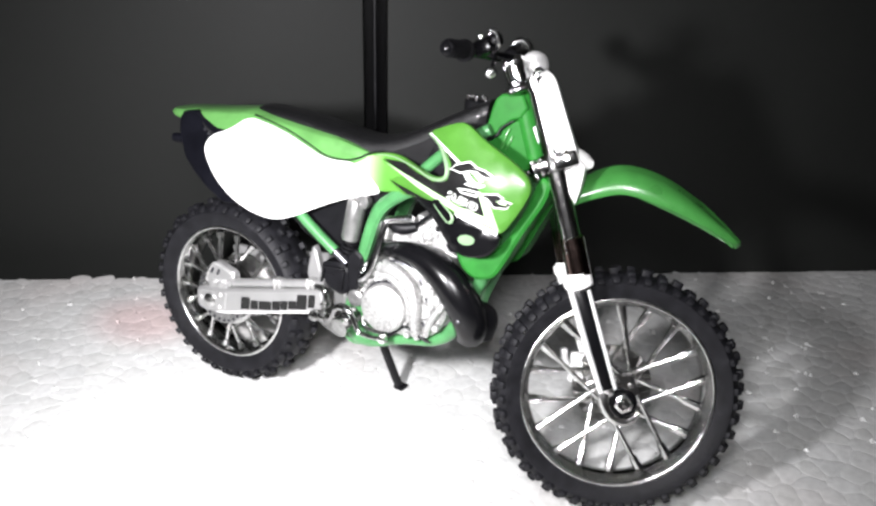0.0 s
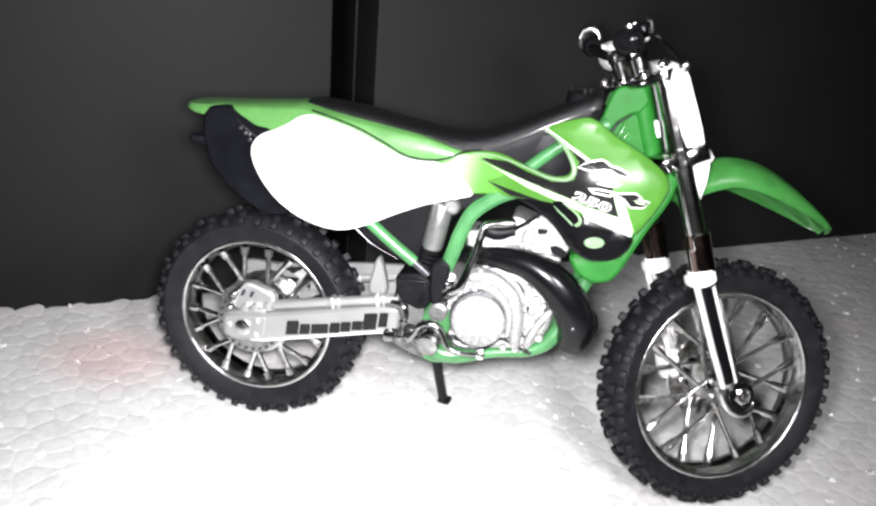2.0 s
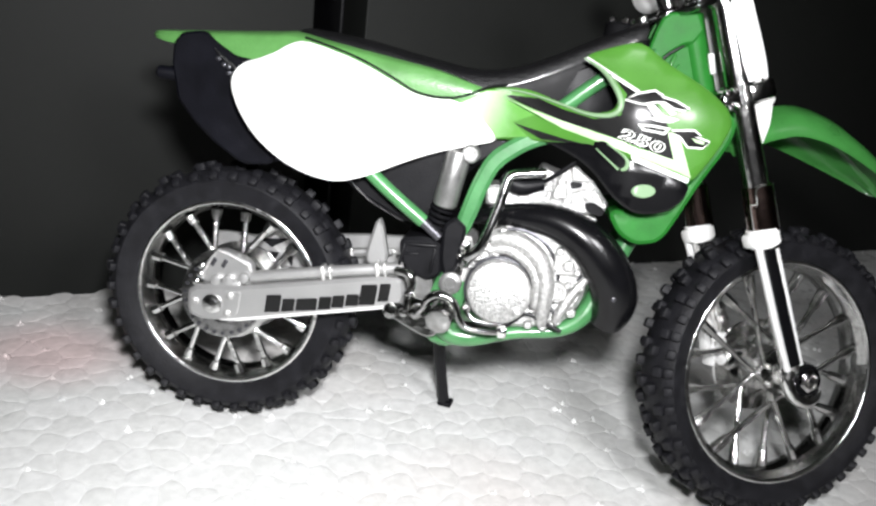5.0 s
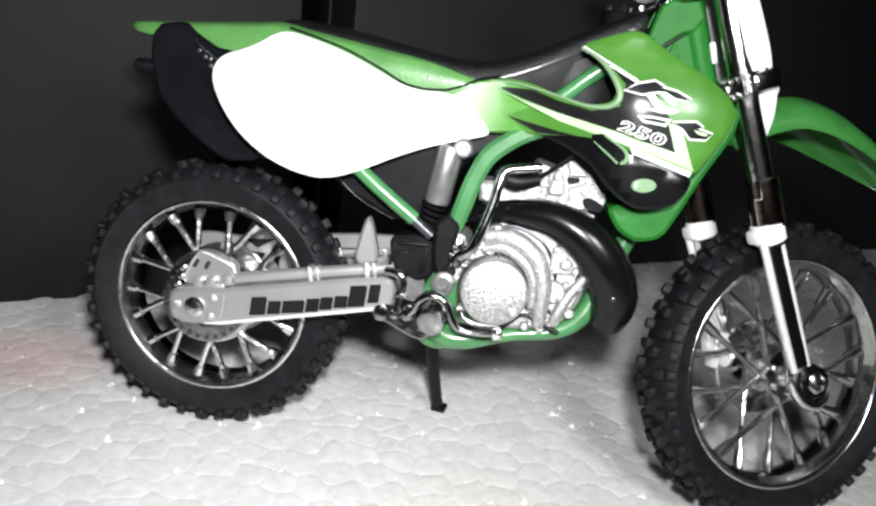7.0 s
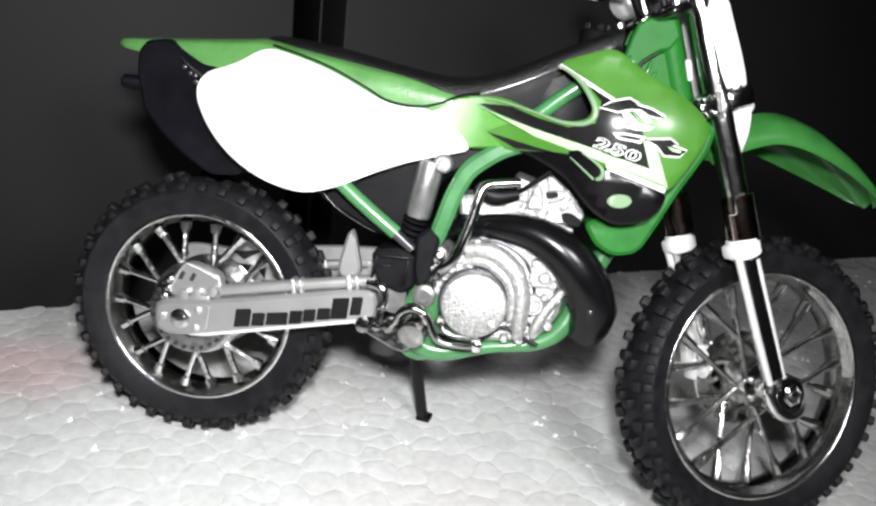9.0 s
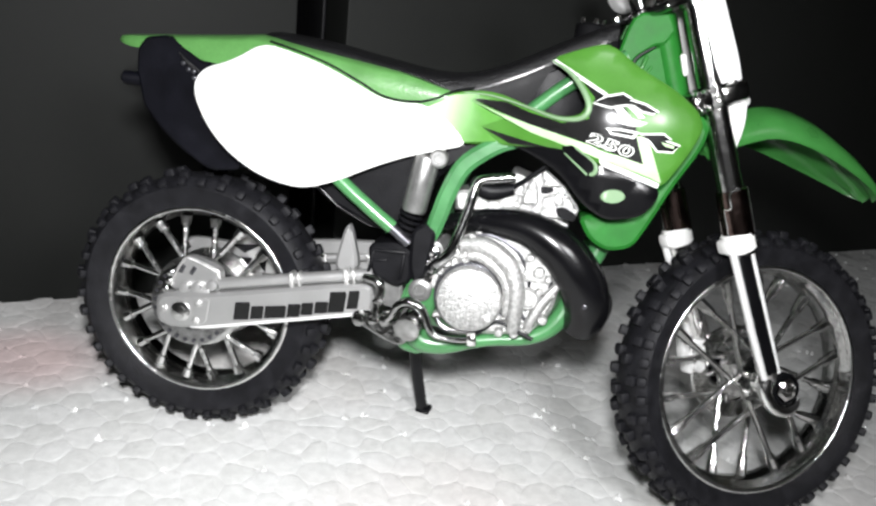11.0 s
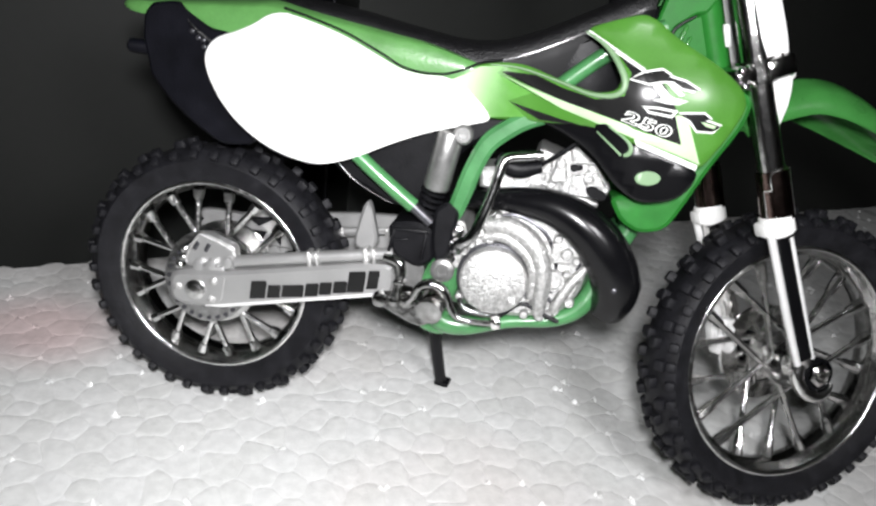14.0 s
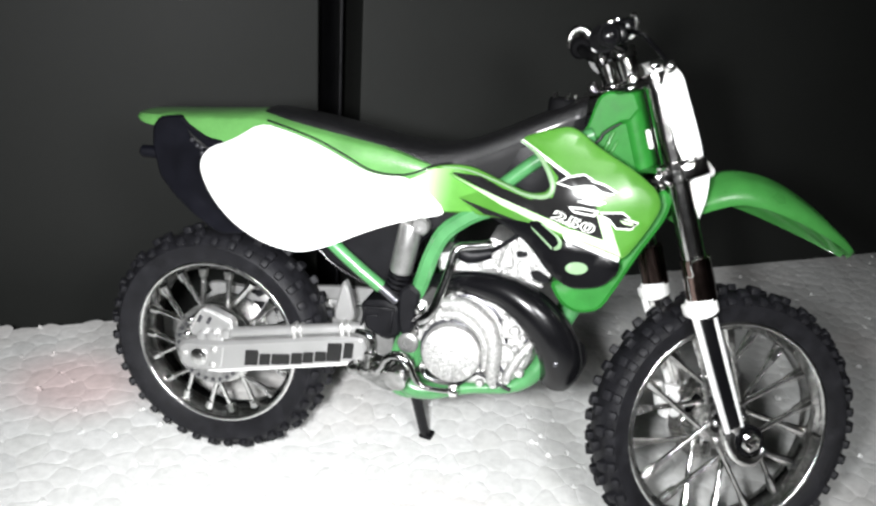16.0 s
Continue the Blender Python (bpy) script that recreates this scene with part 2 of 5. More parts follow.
def loft(bm, rings, closed=True, caps=True):
    vs = [[bm.verts.new(p) for p in r] for r in rings]
    for a, b in zip(vs, vs[1:]):
        m = len(a)
        for k in range(m if closed else m - 1):
            bm.faces.new((a[k], a[(k + 1) % m], b[(k + 1) % m], b[k]))
    if caps:
        bm.faces.new(vs[0][::-1])
        bm.faces.new(vs[-1])
    return bm


def step(v):
    v = min(1.0, max(0.0, v))
    return v * v * (3 - 2 * v)


# ---- the setting: foam board, dark panels behind it, unseen room ----
WALL_DIR = Vector((0.852, 0.524, 0))
WALL_OUT = Vector((-0.524, 0.852, 0))
CORNER = Vector((-0.0935, 0.0178, 0))
FLOOR_Z = 0.0004


def foam_material():
    m = bpy.data.materials.new("expanded_foam")
    m.use_nodes = True
    nt = m.node_tree
    b = nt.nodes["Principled BSDF"]
    co = nt.nodes.new("ShaderNodeTexCoord")
    n1, n2, n3 = (nt.nodes.new("ShaderNodeTexNoise") for _ in range(3))
    for n, s, d in ((n1, 22, 3), (n2, 700, 4), (n3, 2600, 2)):
        n.inputs["Scale"].default_value, n.inputs["Detail"].default_value = s, d
        nt.links.new(co.outputs["Object"], n.inputs["Vector"])
    rnd = nt.nodes.new("ShaderNodeNewGeometry")
    base = ramp_node(nt, n2.outputs["Fac"], [(0.35, (0.61, 0.615, 0.605)), (0.65, (0.7, 0.705, 0.695))])
    pink = ramp_node(nt, n1.outputs["Fac"], [(0.5, (1, 1, 1)), (0.72, (0.98, 0.93, 0.92))])
    info, both = nt.nodes.new("ShaderNodeObjectInfo"), nt.nodes.new("ShaderNodeMath")
    both.operation = "PINGPONG"
    both.inputs[1].default_value = 1.0
    tone = nt.nodes.new("ShaderNodeMath")
    nt.links.new(rnd.outputs["Random Per Island"], tone.inputs[0])
    nt.links.new(info.outputs["Random"], tone.inputs[1])
    nt.links.new(tone.outputs[0], both.inputs[0])
    # a faint pink patch on the board
    place, far, fade = nt.nodes.new("ShaderNodeMapping"), nt.nodes.new("ShaderNodeVectorMath"), nt.nodes.new("ShaderNodeMapRange")
    place.inputs["Location"].default_value, place.inputs["Scale"].default_value = (0.075, -0.0026, 0), (1, 1.3, 0)
    far.operation = "LENGTH"
    fade.inputs[1].default_value, fade.inputs[2].default_value, fade.inputs[3].default_value, fade.inputs[4].default_value = 0.004, 0.02, 1.0, 0.0
    fade.interpolation_type = "SMOOTHSTEP"
    nt.links.new(co.outputs["Object"], place.inputs[0])
    nt.links.new(place.outputs[0], far.inputs[0])
    nt.links.new(far.outputs["Value"], fade.inputs[0])
    pink_patch = ramp_node(nt, fade.outputs[0], [(0.0, (1, 1, 1)), (1.0, (0.98, 0.8, 0.8))])
    isl = ramp_node(nt, both.outputs[0], [(0.0, (0.85, 0.86, 0.87)), (0.5, (0.94, 0.94, 0.93)), (1.0, (1, 1, 1))])
    for a, c in ((base, pink), (None, pink_patch), (None, isl)):
        mul = nt.nodes.new("ShaderNodeMix")
        mul.data_type, mul.blend_type = "RGBA", "MULTIPLY"
        mul.inputs[0].default_value = 1.0
        nt.links.new(a.outputs[0] if a else last.outputs[2], mul.inputs[6])
        nt.links.new(c.outputs[0], mul.inputs[7])
        last = mul
    nt.links.new(last.outputs[2], b.inputs["Base Color"])
    rr = nt.nodes.new("ShaderNodeMapRange")
    rr.inputs[1].default_value, rr.inputs[2].default_value = 0.42, 0.62
    rr.inputs[3].default_value, rr.inputs[4].default_value = 0.6, 0.2
    n4 = nt.nodes.new("ShaderNodeTexNoise")
    n4.inputs["Scale"].default_value = 160
    nt.links.new(co.outputs["Object"], n4.inputs["Vector"])
    nt.links.new(n4.outputs["Fac"], rr.inputs[0])
    nt.links.new(rr.outputs[0], b.inputs["Roughness"])
    bp = nt.nodes.new("ShaderNodeBump")
    bp.inputs["Strength"].default_value, bp.inputs["Distance"].default_value = 0.2, 0.0002
    nt.links.new(n3.outputs["Fac"], bp.inputs["Height"])
    nt.links.new(bp.outputs[0], b.inputs["Normal"])
    return m


FOAM = foam_material()
PANEL = material("dark_laminate", (0.0128, 0.0137, 0.0126), 0.62, vary=0.1, scale=14, fine=500, bump=0.05, spec=0.2)
BOUNCE_WALL = material("grey_bounce_wall", (0.6, 0.6, 0.59), 0.7, vary=0.1, scale=5, fine=200, bump=0.05)
TABLE = material("table_wood", (0.09, 0.06, 0.04), 0.5, vary=0.2, scale=20, fine=400, bump=0.05)


def slab(name, mat, along, out, z, label, bevel=0.0008, kind="structure", category=""):
    """An upright or flat slab in the frame of the board's far rim."""
    bm = bmesh.new()
    bmesh.ops.create_cube(bm, size=1)
    bmesh.ops.scale(bm, vec=(along[1] - along[0], out[1] - out[0], z[1] - z[0]), verts=bm.verts)
    bmesh.ops.translate(bm, vec=(sum(along) / 2, sum(out) / 2, sum(z) / 2), verts=bm.verts)
    if bevel:
        bmesh.ops.bevel(bm, geom=bm.edges, offset=bevel, segments=3, affect="EDGES", profile=0.5)
    m = Matrix((WALL_DIR, WALL_OUT, (0, 0, 1))).transposed().to_4x4()
    m.translation = CORNER
    bmesh.ops.transform(bm, matrix=m, verts=bm.verts)
    me = bpy.data.meshes.new(name)
    bm.to_mesh(me)
    bm.free()
    me.materials.append(mat)
    return tagged(new(name, me), label, category, kind=kind)


BOARD_LOW = -0.022
GAP = 0.0668
slab("wall_right_panel", PANEL, (GAP, 0.5), (-0.001, 0.020), (BOARD_LOW, 0.34), "smooth black laminate panel standing behind the foam board", bevel=0.0003, category="panel")
slab("wall_left_panel", PANEL, (-0.4, 0.0608), (0.0165, 0.034), (BOARD_LOW, 0.34), "smooth black laminate panel set back behind the foam board", bevel=0.0003, category="panel")
slab("wall_joint_strip", BLACK, (0.0634, 0.0641), (0.0055, 0.030), (BOARD_LOW, 0.34), "narrow black strip in the joint between panels", bevel=0.0002, category="strip")
# added slab: keeps the pale north wall from lightening the joint
slab("wall_joint_blackout", BLACK, (0.058, 0.072), (0.0345, 0.0385), (BOARD_LOW, 0.34), "black board added behind the panels to keep their joint dark", bevel=0.0003, category="backing board")
slab("table", TABLE, (-0.4, 0.5), (-0.48, 0.038), (BOARD_LOW - 0.03, BOARD_LOW), "dark wooden table top under the foam board", bevel=0.001, category="table")

# unseen room shell around, pale grey so that it bounces light into the chrome
ROOM = [("wall_north", (-0.42, 0.52), (0.04, 0.06), (-0.12, 0.36)), ("wall_south", (-0.42, 0.52), (-0.52, -0.5), (-0.12, 0.36)),
        ("wall_west", (-0.44, -0.42), (-0.52, 0.06), (-0.12, 0.36)), ("wall_east", (0.52, 0.54), (-0.52, 0.06), (-0.12, 0.36)),
        ("floor", (-0.44, 0.54), (-0.52, 0.06), (-0.14, -0.12)), ("ceiling", (-0.44, 0.54), (-0.52, 0.06), (0.36, 0.38))]
for nm, a, o, z in ROOM:
    slab(nm, BOUNCE_WALL, a, o, z, "unseen plain grey room surface, pale to bounce light", bevel=0, category=nm.split("_")[0])


# ---- motorcycle ----
BIKE = Matrix.Translation((0, -0.0046, 0)) @ pose(0, 0, 0, -7.5)
bike = tagged(new("toy_motorcycle"), "green and white die-cast motocross motorcycle leaning on its side stand", "toy motorcycle")
bike.matrix_world = BIKE

RAKE, STEER = 25.5, 25.2
# steering frame: x ahead, z up along the steering axis
FORK = pose(28.4, 0, 40, 0, -RAKE) @ pose(0, 0, 0, 0, 0, STEER)


def wheel(prefix, m, rim_r, rim_half, tyre_r, tyre_half, spokes, spoke_r, knobs, flange, hub_r, spoke_mat):
    """A spoked wheel about y, with a knobbly tyre: tyre > knobs, rim > spokes, hub."""
    bm = bmesh.new()
    c = tyre_r - 0.75
    prof = [(rim_r - 0.5, -rim_half + 0.2), (rim_r + 0.3, -rim_half - 0.15), (rim_r + (c - rim_r) * 0.35, -tyre_half * 0.93), (rim_r + (c - rim_r) * 0.62, -tyre_half),
            (c - 0.9, -tyre_half * 0.86), (c - 0.2, -tyre_half * 0.5), (c, 0)]
    prof = prof + [(r, -o) for r, o in prof[-2::-1]]
    lathe(bm, prof, (0, 0, 0), 72, closed=True)
    tyre = part(prefix + "_tyre", moved(bm, m), RUBBER, bike, "black rubber off-road tyre with blocky tread")
    # tread blocks: centre pairs, then shoulder blocks leaning outwards
    kinds = []
    for size, y, rad, tip in (((1.5, 1.35, 1.5), 0.85, c + 0.15, 0), ((1.4, 1.5, 1.5), tyre_half * 0.6, c - 0.2, 24), ((1.25, 1.3, 1.3), tyre_half * 0.9, c - 1.0, 50)):
        for s in (-1, 1):
            kb = bmesh.new()
            block(kb, (0, s * y, rad), size, (-s * tip, 0, 0), 0.28)
            kinds.append(finish(kb, "knob", RUBBER, 30))
    for i in range(knobs):
        for j, me in enumerate(kinds):
            if (i + (j // 2)) % 2 == 0 or j >= 4:
                a = 360 / knobs * (i + (0.5 if j % 2 else 0) * 0.6)
                k = new("knob", me)
                k.parent = tyre
                w = m.copy()
                w.translation = w.translation * MM
                k.matrix_parent_inverse = Matrix()
                k.matrix_basis = w @ pose(0, 0, 0, 0, a)
    bm = bmesh.new()
    h = rim_half
    rp = [(rim_r, -h), (rim_r + 0.15, -h + 0.25), (rim_r - 0.2, -h + 0.7), (rim_r - 0.5, -h + 1.0), (rim_r - 0.6, 0)]
    lo = [(rim_r - 0.4, -h - 0.12), (rim_r - 0.62, -h + 0.15), (rim_r - 0.7, -h + 0.6), (rim_r - 1.15, -h + 1.0), (rim_r - 1.3, 0)]
    prof = rp + [(r, -o) for r, o in rp[-2::-1]] + lo_mirror(lo)
    lathe(bm, prof, (0, 0, 0), 96, closed=True)
    rim = part(prefix + "_rim", moved(bm, m), RIM_CHROME, bike, "chrome plated wheel rim", 50)
    lip = 0.4
    for s in (-1, 1):
        bm = bmesh.new()
        lathe(bm, [(rim_r - lip, s * (h - 0.1)), (rim_r - lip + 0.05, s * (h + 0.16)), (rim_r - 0.1, s * (h + 0.3)), (rim_r + 0.2, s * (h + 0.15)), (rim_r + 0.2, s * (h - 0.2))], (0, 0, 0), 96, closed=True)
        part("rim_lip", moved(bm, m), RIM_LIP, rim, "thin bright rim lip", 60)
    bm = bmesh.new()
    f = flange
    lathe(bm, [(0.6, -f - 1.3), (1.5, -f - 1.2), (1.7, -f - 0.2), (hub_r, -f), (hub_r, -f + 0.7), (hub_r * 0.62, -f + 1.2), (hub_r * 0.55, 0), (hub_r * 0.62, f - 1.2), (hub_r, f - 0.7), (hub_r, f), (1.7, f + 0.2), (0.6, f + 1.3)], (0, 0, 0), 36)
    hub = part(prefix + "_hub", moved(bm, m), PLATED, bike, "chrome wheel hub")
    for end_a, inn_a, inn_r, s, end_y in spokes:
        bm = bmesh.new()
        inn = Vector((math.sin(radians(inn_a)) * inn_r, s * (f - 0.3), math.cos(radians(inn_a)) * inn_r))
        end = Vector((math.sin(radians(end_a)) * (rim_r - 1.25), s * end_y, math.cos(radians(end_a)) * (rim_r - 1.25)))
        d = end - inn
        tube(bm, [inn, inn + d * 0.76, inn + d * 0.79, end], [spoke_r, spoke_r, spoke_r * 1.55, spoke_r * 1.95], 8)
        part("spoke", moved(bm, m), spoke_mat, rim)
    return tyre, rim, hub


def lo_mirror(lo):
    return [(r, -o) for r, o in lo] + lo[-2::-1]


REAR = Matrix.Translation((-40.8, 0, 20.1))
FRONT = FORK @ Matrix.Translation((1.9, 0, -21.3))
# rear spokes in pairs that share a foot, front spokes crossed
REAR_SPOKES = [(17 + 40 * k + d, 17 + 40 * k + d * 0.1, 6.8, -1, 1.9) for k in range(9) for d in (-9.8, 9.8)]
FRONT_SPOKES = [(20 * k, 20 * k + (48 if k % 2 else -48), 3.2, -1 if k % 4 < 2 else 1, 0.5) for k in range(18)]
wheel("rear", REAR, 13.8, 3.0, 19.4, 4.2, REAR_SPOKES, 0.45, 38, 2.9, 6.9, SPOKE_CHROME)
wheel("front", FRONT, 15.75, 2.5, 20.75, 3.6, FRONT_SPOKES, 0.42, 48, 2.4, 3.4, SPOKE_CHROME)

# -- swingarm --
for side in (-1, 1):
    bm = bmesh.new()
    arm = round_off([(-44.9, 21.3), (-44.6, 17.9), (-42.5, 17.2), (-37, 18.0), (-14.0, 24.1), (-13.6, 26.0), (-14.6, 28.6), (-34, 23.8), (-38, 22.9), (-43.5, 22.3)], 0.18, 2)
    sheet(bm, arm, lambda x, z: -7.9, 2.2, 0.45, 2.2)
    if side > 0:
        flip(bm)
    arm_part = part("swingarm", bm, SATIN, bike, "silver painted swingarm with dark lettering bars" if side < 0 else "silver painted swingarm", 0)
    # highlight of the lower bevel, put in as a brighter strip
    bm = bmesh.new()
    tube(bm, [(-39.5, side * 7.85, 17.75), (-37.0, side * 7.85, 18.2), (-14.6, side * 7.85, 24.15)], [0.1, 0.24, 0.24], 10)
    part("edge_highlight", bm, BRIGHT, arm_part, "bright strip drawn as the highlight on the lower edge")
    bm = bmesh.new()
    sheet(bm, round_off([(-44.3, 21.0), (-44.1, 18.3), (-42.3, 17.7), (-37.2, 18.6), (-36.8, 22.6), (-43.3, 21.9)], 0.12, 1), lambda x, z: -8.06, 0.3, 0.12, 2.0)
    part("axle_plate", bm if side < 0 else flip(bm), SATIN, arm_part, "grey axle plate")
    bm = bmesh.new()
    curve_tube(bm, [(-36, side * 6.4, 24.4), (-25, side * 6.4, 27.0), (-14.5, side * 6.4, 29.4)], 0.85, 12, 4)
    part("top_rail", bm, SATIN, arm_part)
    for x in (-25.6, -18.0):
        bm = bmesh.new()
        z = 24.4 + (x + 36) * 0.2326
        block(bm, (x, side * 6.5, z), (0.7, 2.1, 2.3), (0, -13, 0), 0.2)
        block(bm, (x + 1.0, side * 6.5, z + 0.23), (0.5, 2.0, 2.1), (0, -13, 0), 0.2)
        part("rail_clip", bm, SILVER, arm_part)
    if side < 0:
        # the maker's lettering, as plain slanted bars
        for x, zc, w, h in ((-32.1, 21.5, 2.2, 2.6), (-29.9, 21.65, 1.8, 1.9), (-27.3, 22.2, 3.0, 1.8), (-24.7, 22.85, 1.8, 1.9), (-22.85, 23.4, 1.7, 1.8), (-20.9, 23.95, 1.8, 1.7), (-18.75, 25.1, 2.3, 3.0), (-16.55, 25.8, 1.5, 2.6)):
            bm = bmesh.new()
            bar = [(-0.5, -0.5), (0.5, -0.5), (0.5, 0.36), (0.4, 0.5), (-0.5, 0.5)]
            sheet(bm, [(x + u * w + 0.06 * v * h, zc + v * h + 0.2 * u * w) for u, v in bar], lambda x, z: -7.98, 0.06, 0, 3)
            part("lettering_bar", bm, PRINT_BLACK, arm_part, "black printed lettering bar", 0)
    # axle block with bolts at the rear
    bm = bmesh.new()
    lathe(bm, [(1.9, -0.35), (1.9, -0.1), (1.4, 0.0), (1.4, 0.45), (0.9, 0.6), (0.9, 0.9), (0.3, 1.0)] if side > 0 else [(1.9, 0.35), (1.9, 0.1), (1.4, 0.0), (1.4, -0.45), (0.9, -0.6), (0.9, -0.9), (0.3, -1.0)], (-40.9, side * 7.9, 20.0), 24)
    part("axle_nut", bm, RIM_LIP, arm_part)
    for x, z in ((-38.6, 18.9), (-38.4, 21.6), (-43.4, 20.0)):
        bm = bmesh.new()
        lathe(bm, [(0.55, 0), (0.55, side * 0.5), (0.3, side * 0.65)], (x, side * 7.8, z), 12)
        part("bolt", bm, SILVER, arm_part)

# -- rear brake disc and caliper, near side; sprocket, far side --
bm = bmesh.new()
lathe(bm, [(6.1, -0.25), (6.1, 0.25), (3.8, 0.25), (3.8, -0.25)], (-40.9, -4.6, 20.0), 48, closed=True)
disc = part("brake_disc", bm, KICK_STEEL, bike, "chrome rear brake disc")
for k in range(26):
    a = 2 * math.pi * k / 26
    bm = bmesh.new()
    lathe(bm, [(0.32, -0.12), (0.32, 0.0)], (-40.9 + 5.5 * math.cos(a), -4.86, 20.0 + 5.5 * math.sin(a)), 8)
    part("disc_hole", bm, STEEL_DARK, disc)
bm = bmesh.new()
sheet(bm, round_off([(-43.3, 22.4), (-43.1, 24.4), (-41.6, 27.4), (-40.3, 27.6), (-36.3, 26.3), (-35.9, 23.6), (-38, 22.3)], 0.12, 2), lambda x, z: -6.6, 1.8, 0.35, 1.5)
for x, z in ((-41.0, 23.2), (-39.2, 23.5), (-36.9, 24.2)):
    lathe(bm, [(0.8, -0.2), (0.8, -0.9), (0.7, -1.2), (0.3, -1.3)], (x, -6.3, z), 14)
block(bm, (-39.8, -6.9, 22.6), (5.2, 0.9, 1.0), (0, -12, 0), 0.25)
caliper = part("brake_caliper", bm, SATIN, bike, "silver rear brake caliper")
for x in (-41.7, -40.1):
    bm = bmesh.new()
    block(bm, (x, -6.62, 25.7), (0.6, 0.3, 1.3), (0, 25, 0), 0.14)
    part("caliper_slot", bm, STEEL_DARK, caliper, "dark slot")
bm = bmesh.new()
curve_tube(bm, [(-43.0, -6.7, 23.2), (-42.9, -6.7, 24.4), (-41.4, -6.7, 27.2), (-40.3, -6.7, 27.3), (-36.5, -6.7, 26.0), (-36.2, -6.7, 24.4)], 0.22, 8, 3)
part("caliper_rim", bm, SILVER, caliper)
for x, z in ((-44.1, 23.2), (-43.9, 24.5), (-44.6, 22.0)):
    bm = bmesh.new()
    lathe(bm, [(0.5, 0.0), (0.5, -0.5), (0.2, -0.7)], (x, -5.2, z), 12)
    part("housing_bolt", bm, PLATED, caliper)
bm = bmesh.new()
lathe(bm, [(7.6, -0.3), (7.6, 0.3), (3.5, 0.3), (3.5, -0.3)], (-40.9, 5.0, 20.0), 44, closed=True)
part("rear_sprocket", bm, SATIN, bike, "silver rear sprocket")
bm = bmesh.new()
sheet(bm, round_off([(-47, 27.5), (-38, 27.5), (-24, 30.5), (-14, 31.5), (-14, 29.5), (-24, 28.2), (-38, 25.2), (-46, 25.2)], 0.2, 2), lambda x, z: 5.0, 1.1, 0.25, 2.5)
chain = part("chain", bm, SATIN, bike, "silver moulded drive chain")
bm = bmesh.new()
sheet(bm, round_off([(-40.5, 27.2), (-37.0, 29.6), (-31.5, 29.0), (-28.6, 26.0), (-30, 23.6), (-38, 23.4)], 0.16, 2), lambda x, z: 4.5, 0.6, 0.2, 2.0)
part("chain_cover", bm, SATIN, chain, "silver chain cover with dark cut-outs")
for cut in (((-39.0, 27.4), (-34.1, 28.2), (-37.0, 26.3)), ((-38.0, 25.6), (-35.7, 25.7), (-36.7, 23.6)), ((-35.1, 25.6), (-33.4, 26.9), (-33.5, 23.7))):
    bm = bmesh.new()
    sheet(bm, cut, lambda x, z: 4.4, 0.08, 0, 3)
    part("cover_gap", bm, BLACK, chain, "dark cut-out", 0)
bm = bmesh.new()
sheet(bm, round_off([(-20.8, 28.3), (-19.7, 34.6), (-19.1, 35.3), (-18.5, 34.2), (-16.9, 28.8)], 0.2, 2), lambda x, z: -4.2, 1.5, 0.35, 1.5)
part("chain_guide", bm, SATIN, bike, "pointed silver bracket above the swingarm")

# -- engine --
bm = bmesh.new()
sheet(bm, round_off([(-6.2, 27.5), (-5.2, 33.5), (-2.6, 37.2), (2.2, 38.6), (7.4, 36.6), (10.6, 32.6), (10.2, 28.6), (8.0, 25.0), (2.0, 23.6), (-3.5, 23.8)], 0.2, 2), lambda x, z: -7.0, 14.0, 0.6, 2.0)
engine = part("engine", bm, SILVER, bike, "silver painted moulded engine")
bm = bmesh.new()
lathe(bm, [(4.4, 0.2), (4.4, -1.5), (4.25, -1.85), (4.0, -2.0), (0.3, -2.05)], (-1.0, -7.0, 28.7), 48)
part("clutch_cover", bm, SILVER, engine, "round silver clutch cover")
bm = bmesh.new()
curve_tube(bm, [(-3.0, -7.2, 35.6), (0.2, -7.8, 36.0), (3.4, -8.2, 34.2), (5.0, -8.2, 31.0), (5.2, -8.0, 27.5), (5.4, -7.6, 25.0)], [1.0, 1.25, 1.3, 1.2, 1.05, 0.8], 14, 6)
part("case_rib", bm, SILVER, engine)
bm = bmesh.new()
curve_tube(bm, [(-3.2, -7.4, 34.0), (-0.4, -7.9, 34.6), (2.6, -8.2, 33.0), (3.9, -8.2, 30.6), (4.0, -8.0, 27.4)], [0.6, 0.75, 0.8, 0.75, 0.6], 12, 6)
part("case_rib", bm, SILVER, engine)
bm = bmesh.new()
curve_tube(bm, [(10.2, -7.4, 32.2), (8.6, -7.7, 29.6), (7.4, -7.6, 26.6), (7.2, -7.2, 25.2)], [0.55, 0.7, 0.7, 0.5], 10, 5)
part("case_rib", bm, SILVER, engine)
# shade round the clutch cover, put in as a dark steel ring
bm = bmesh.new()
lathe(bm, [(4.4, -0.3), (4.85, -0.3), (4.85, 0.3), (4.4, 0.3)], (-1.0, -7.05, 28.7), 48, closed=True)
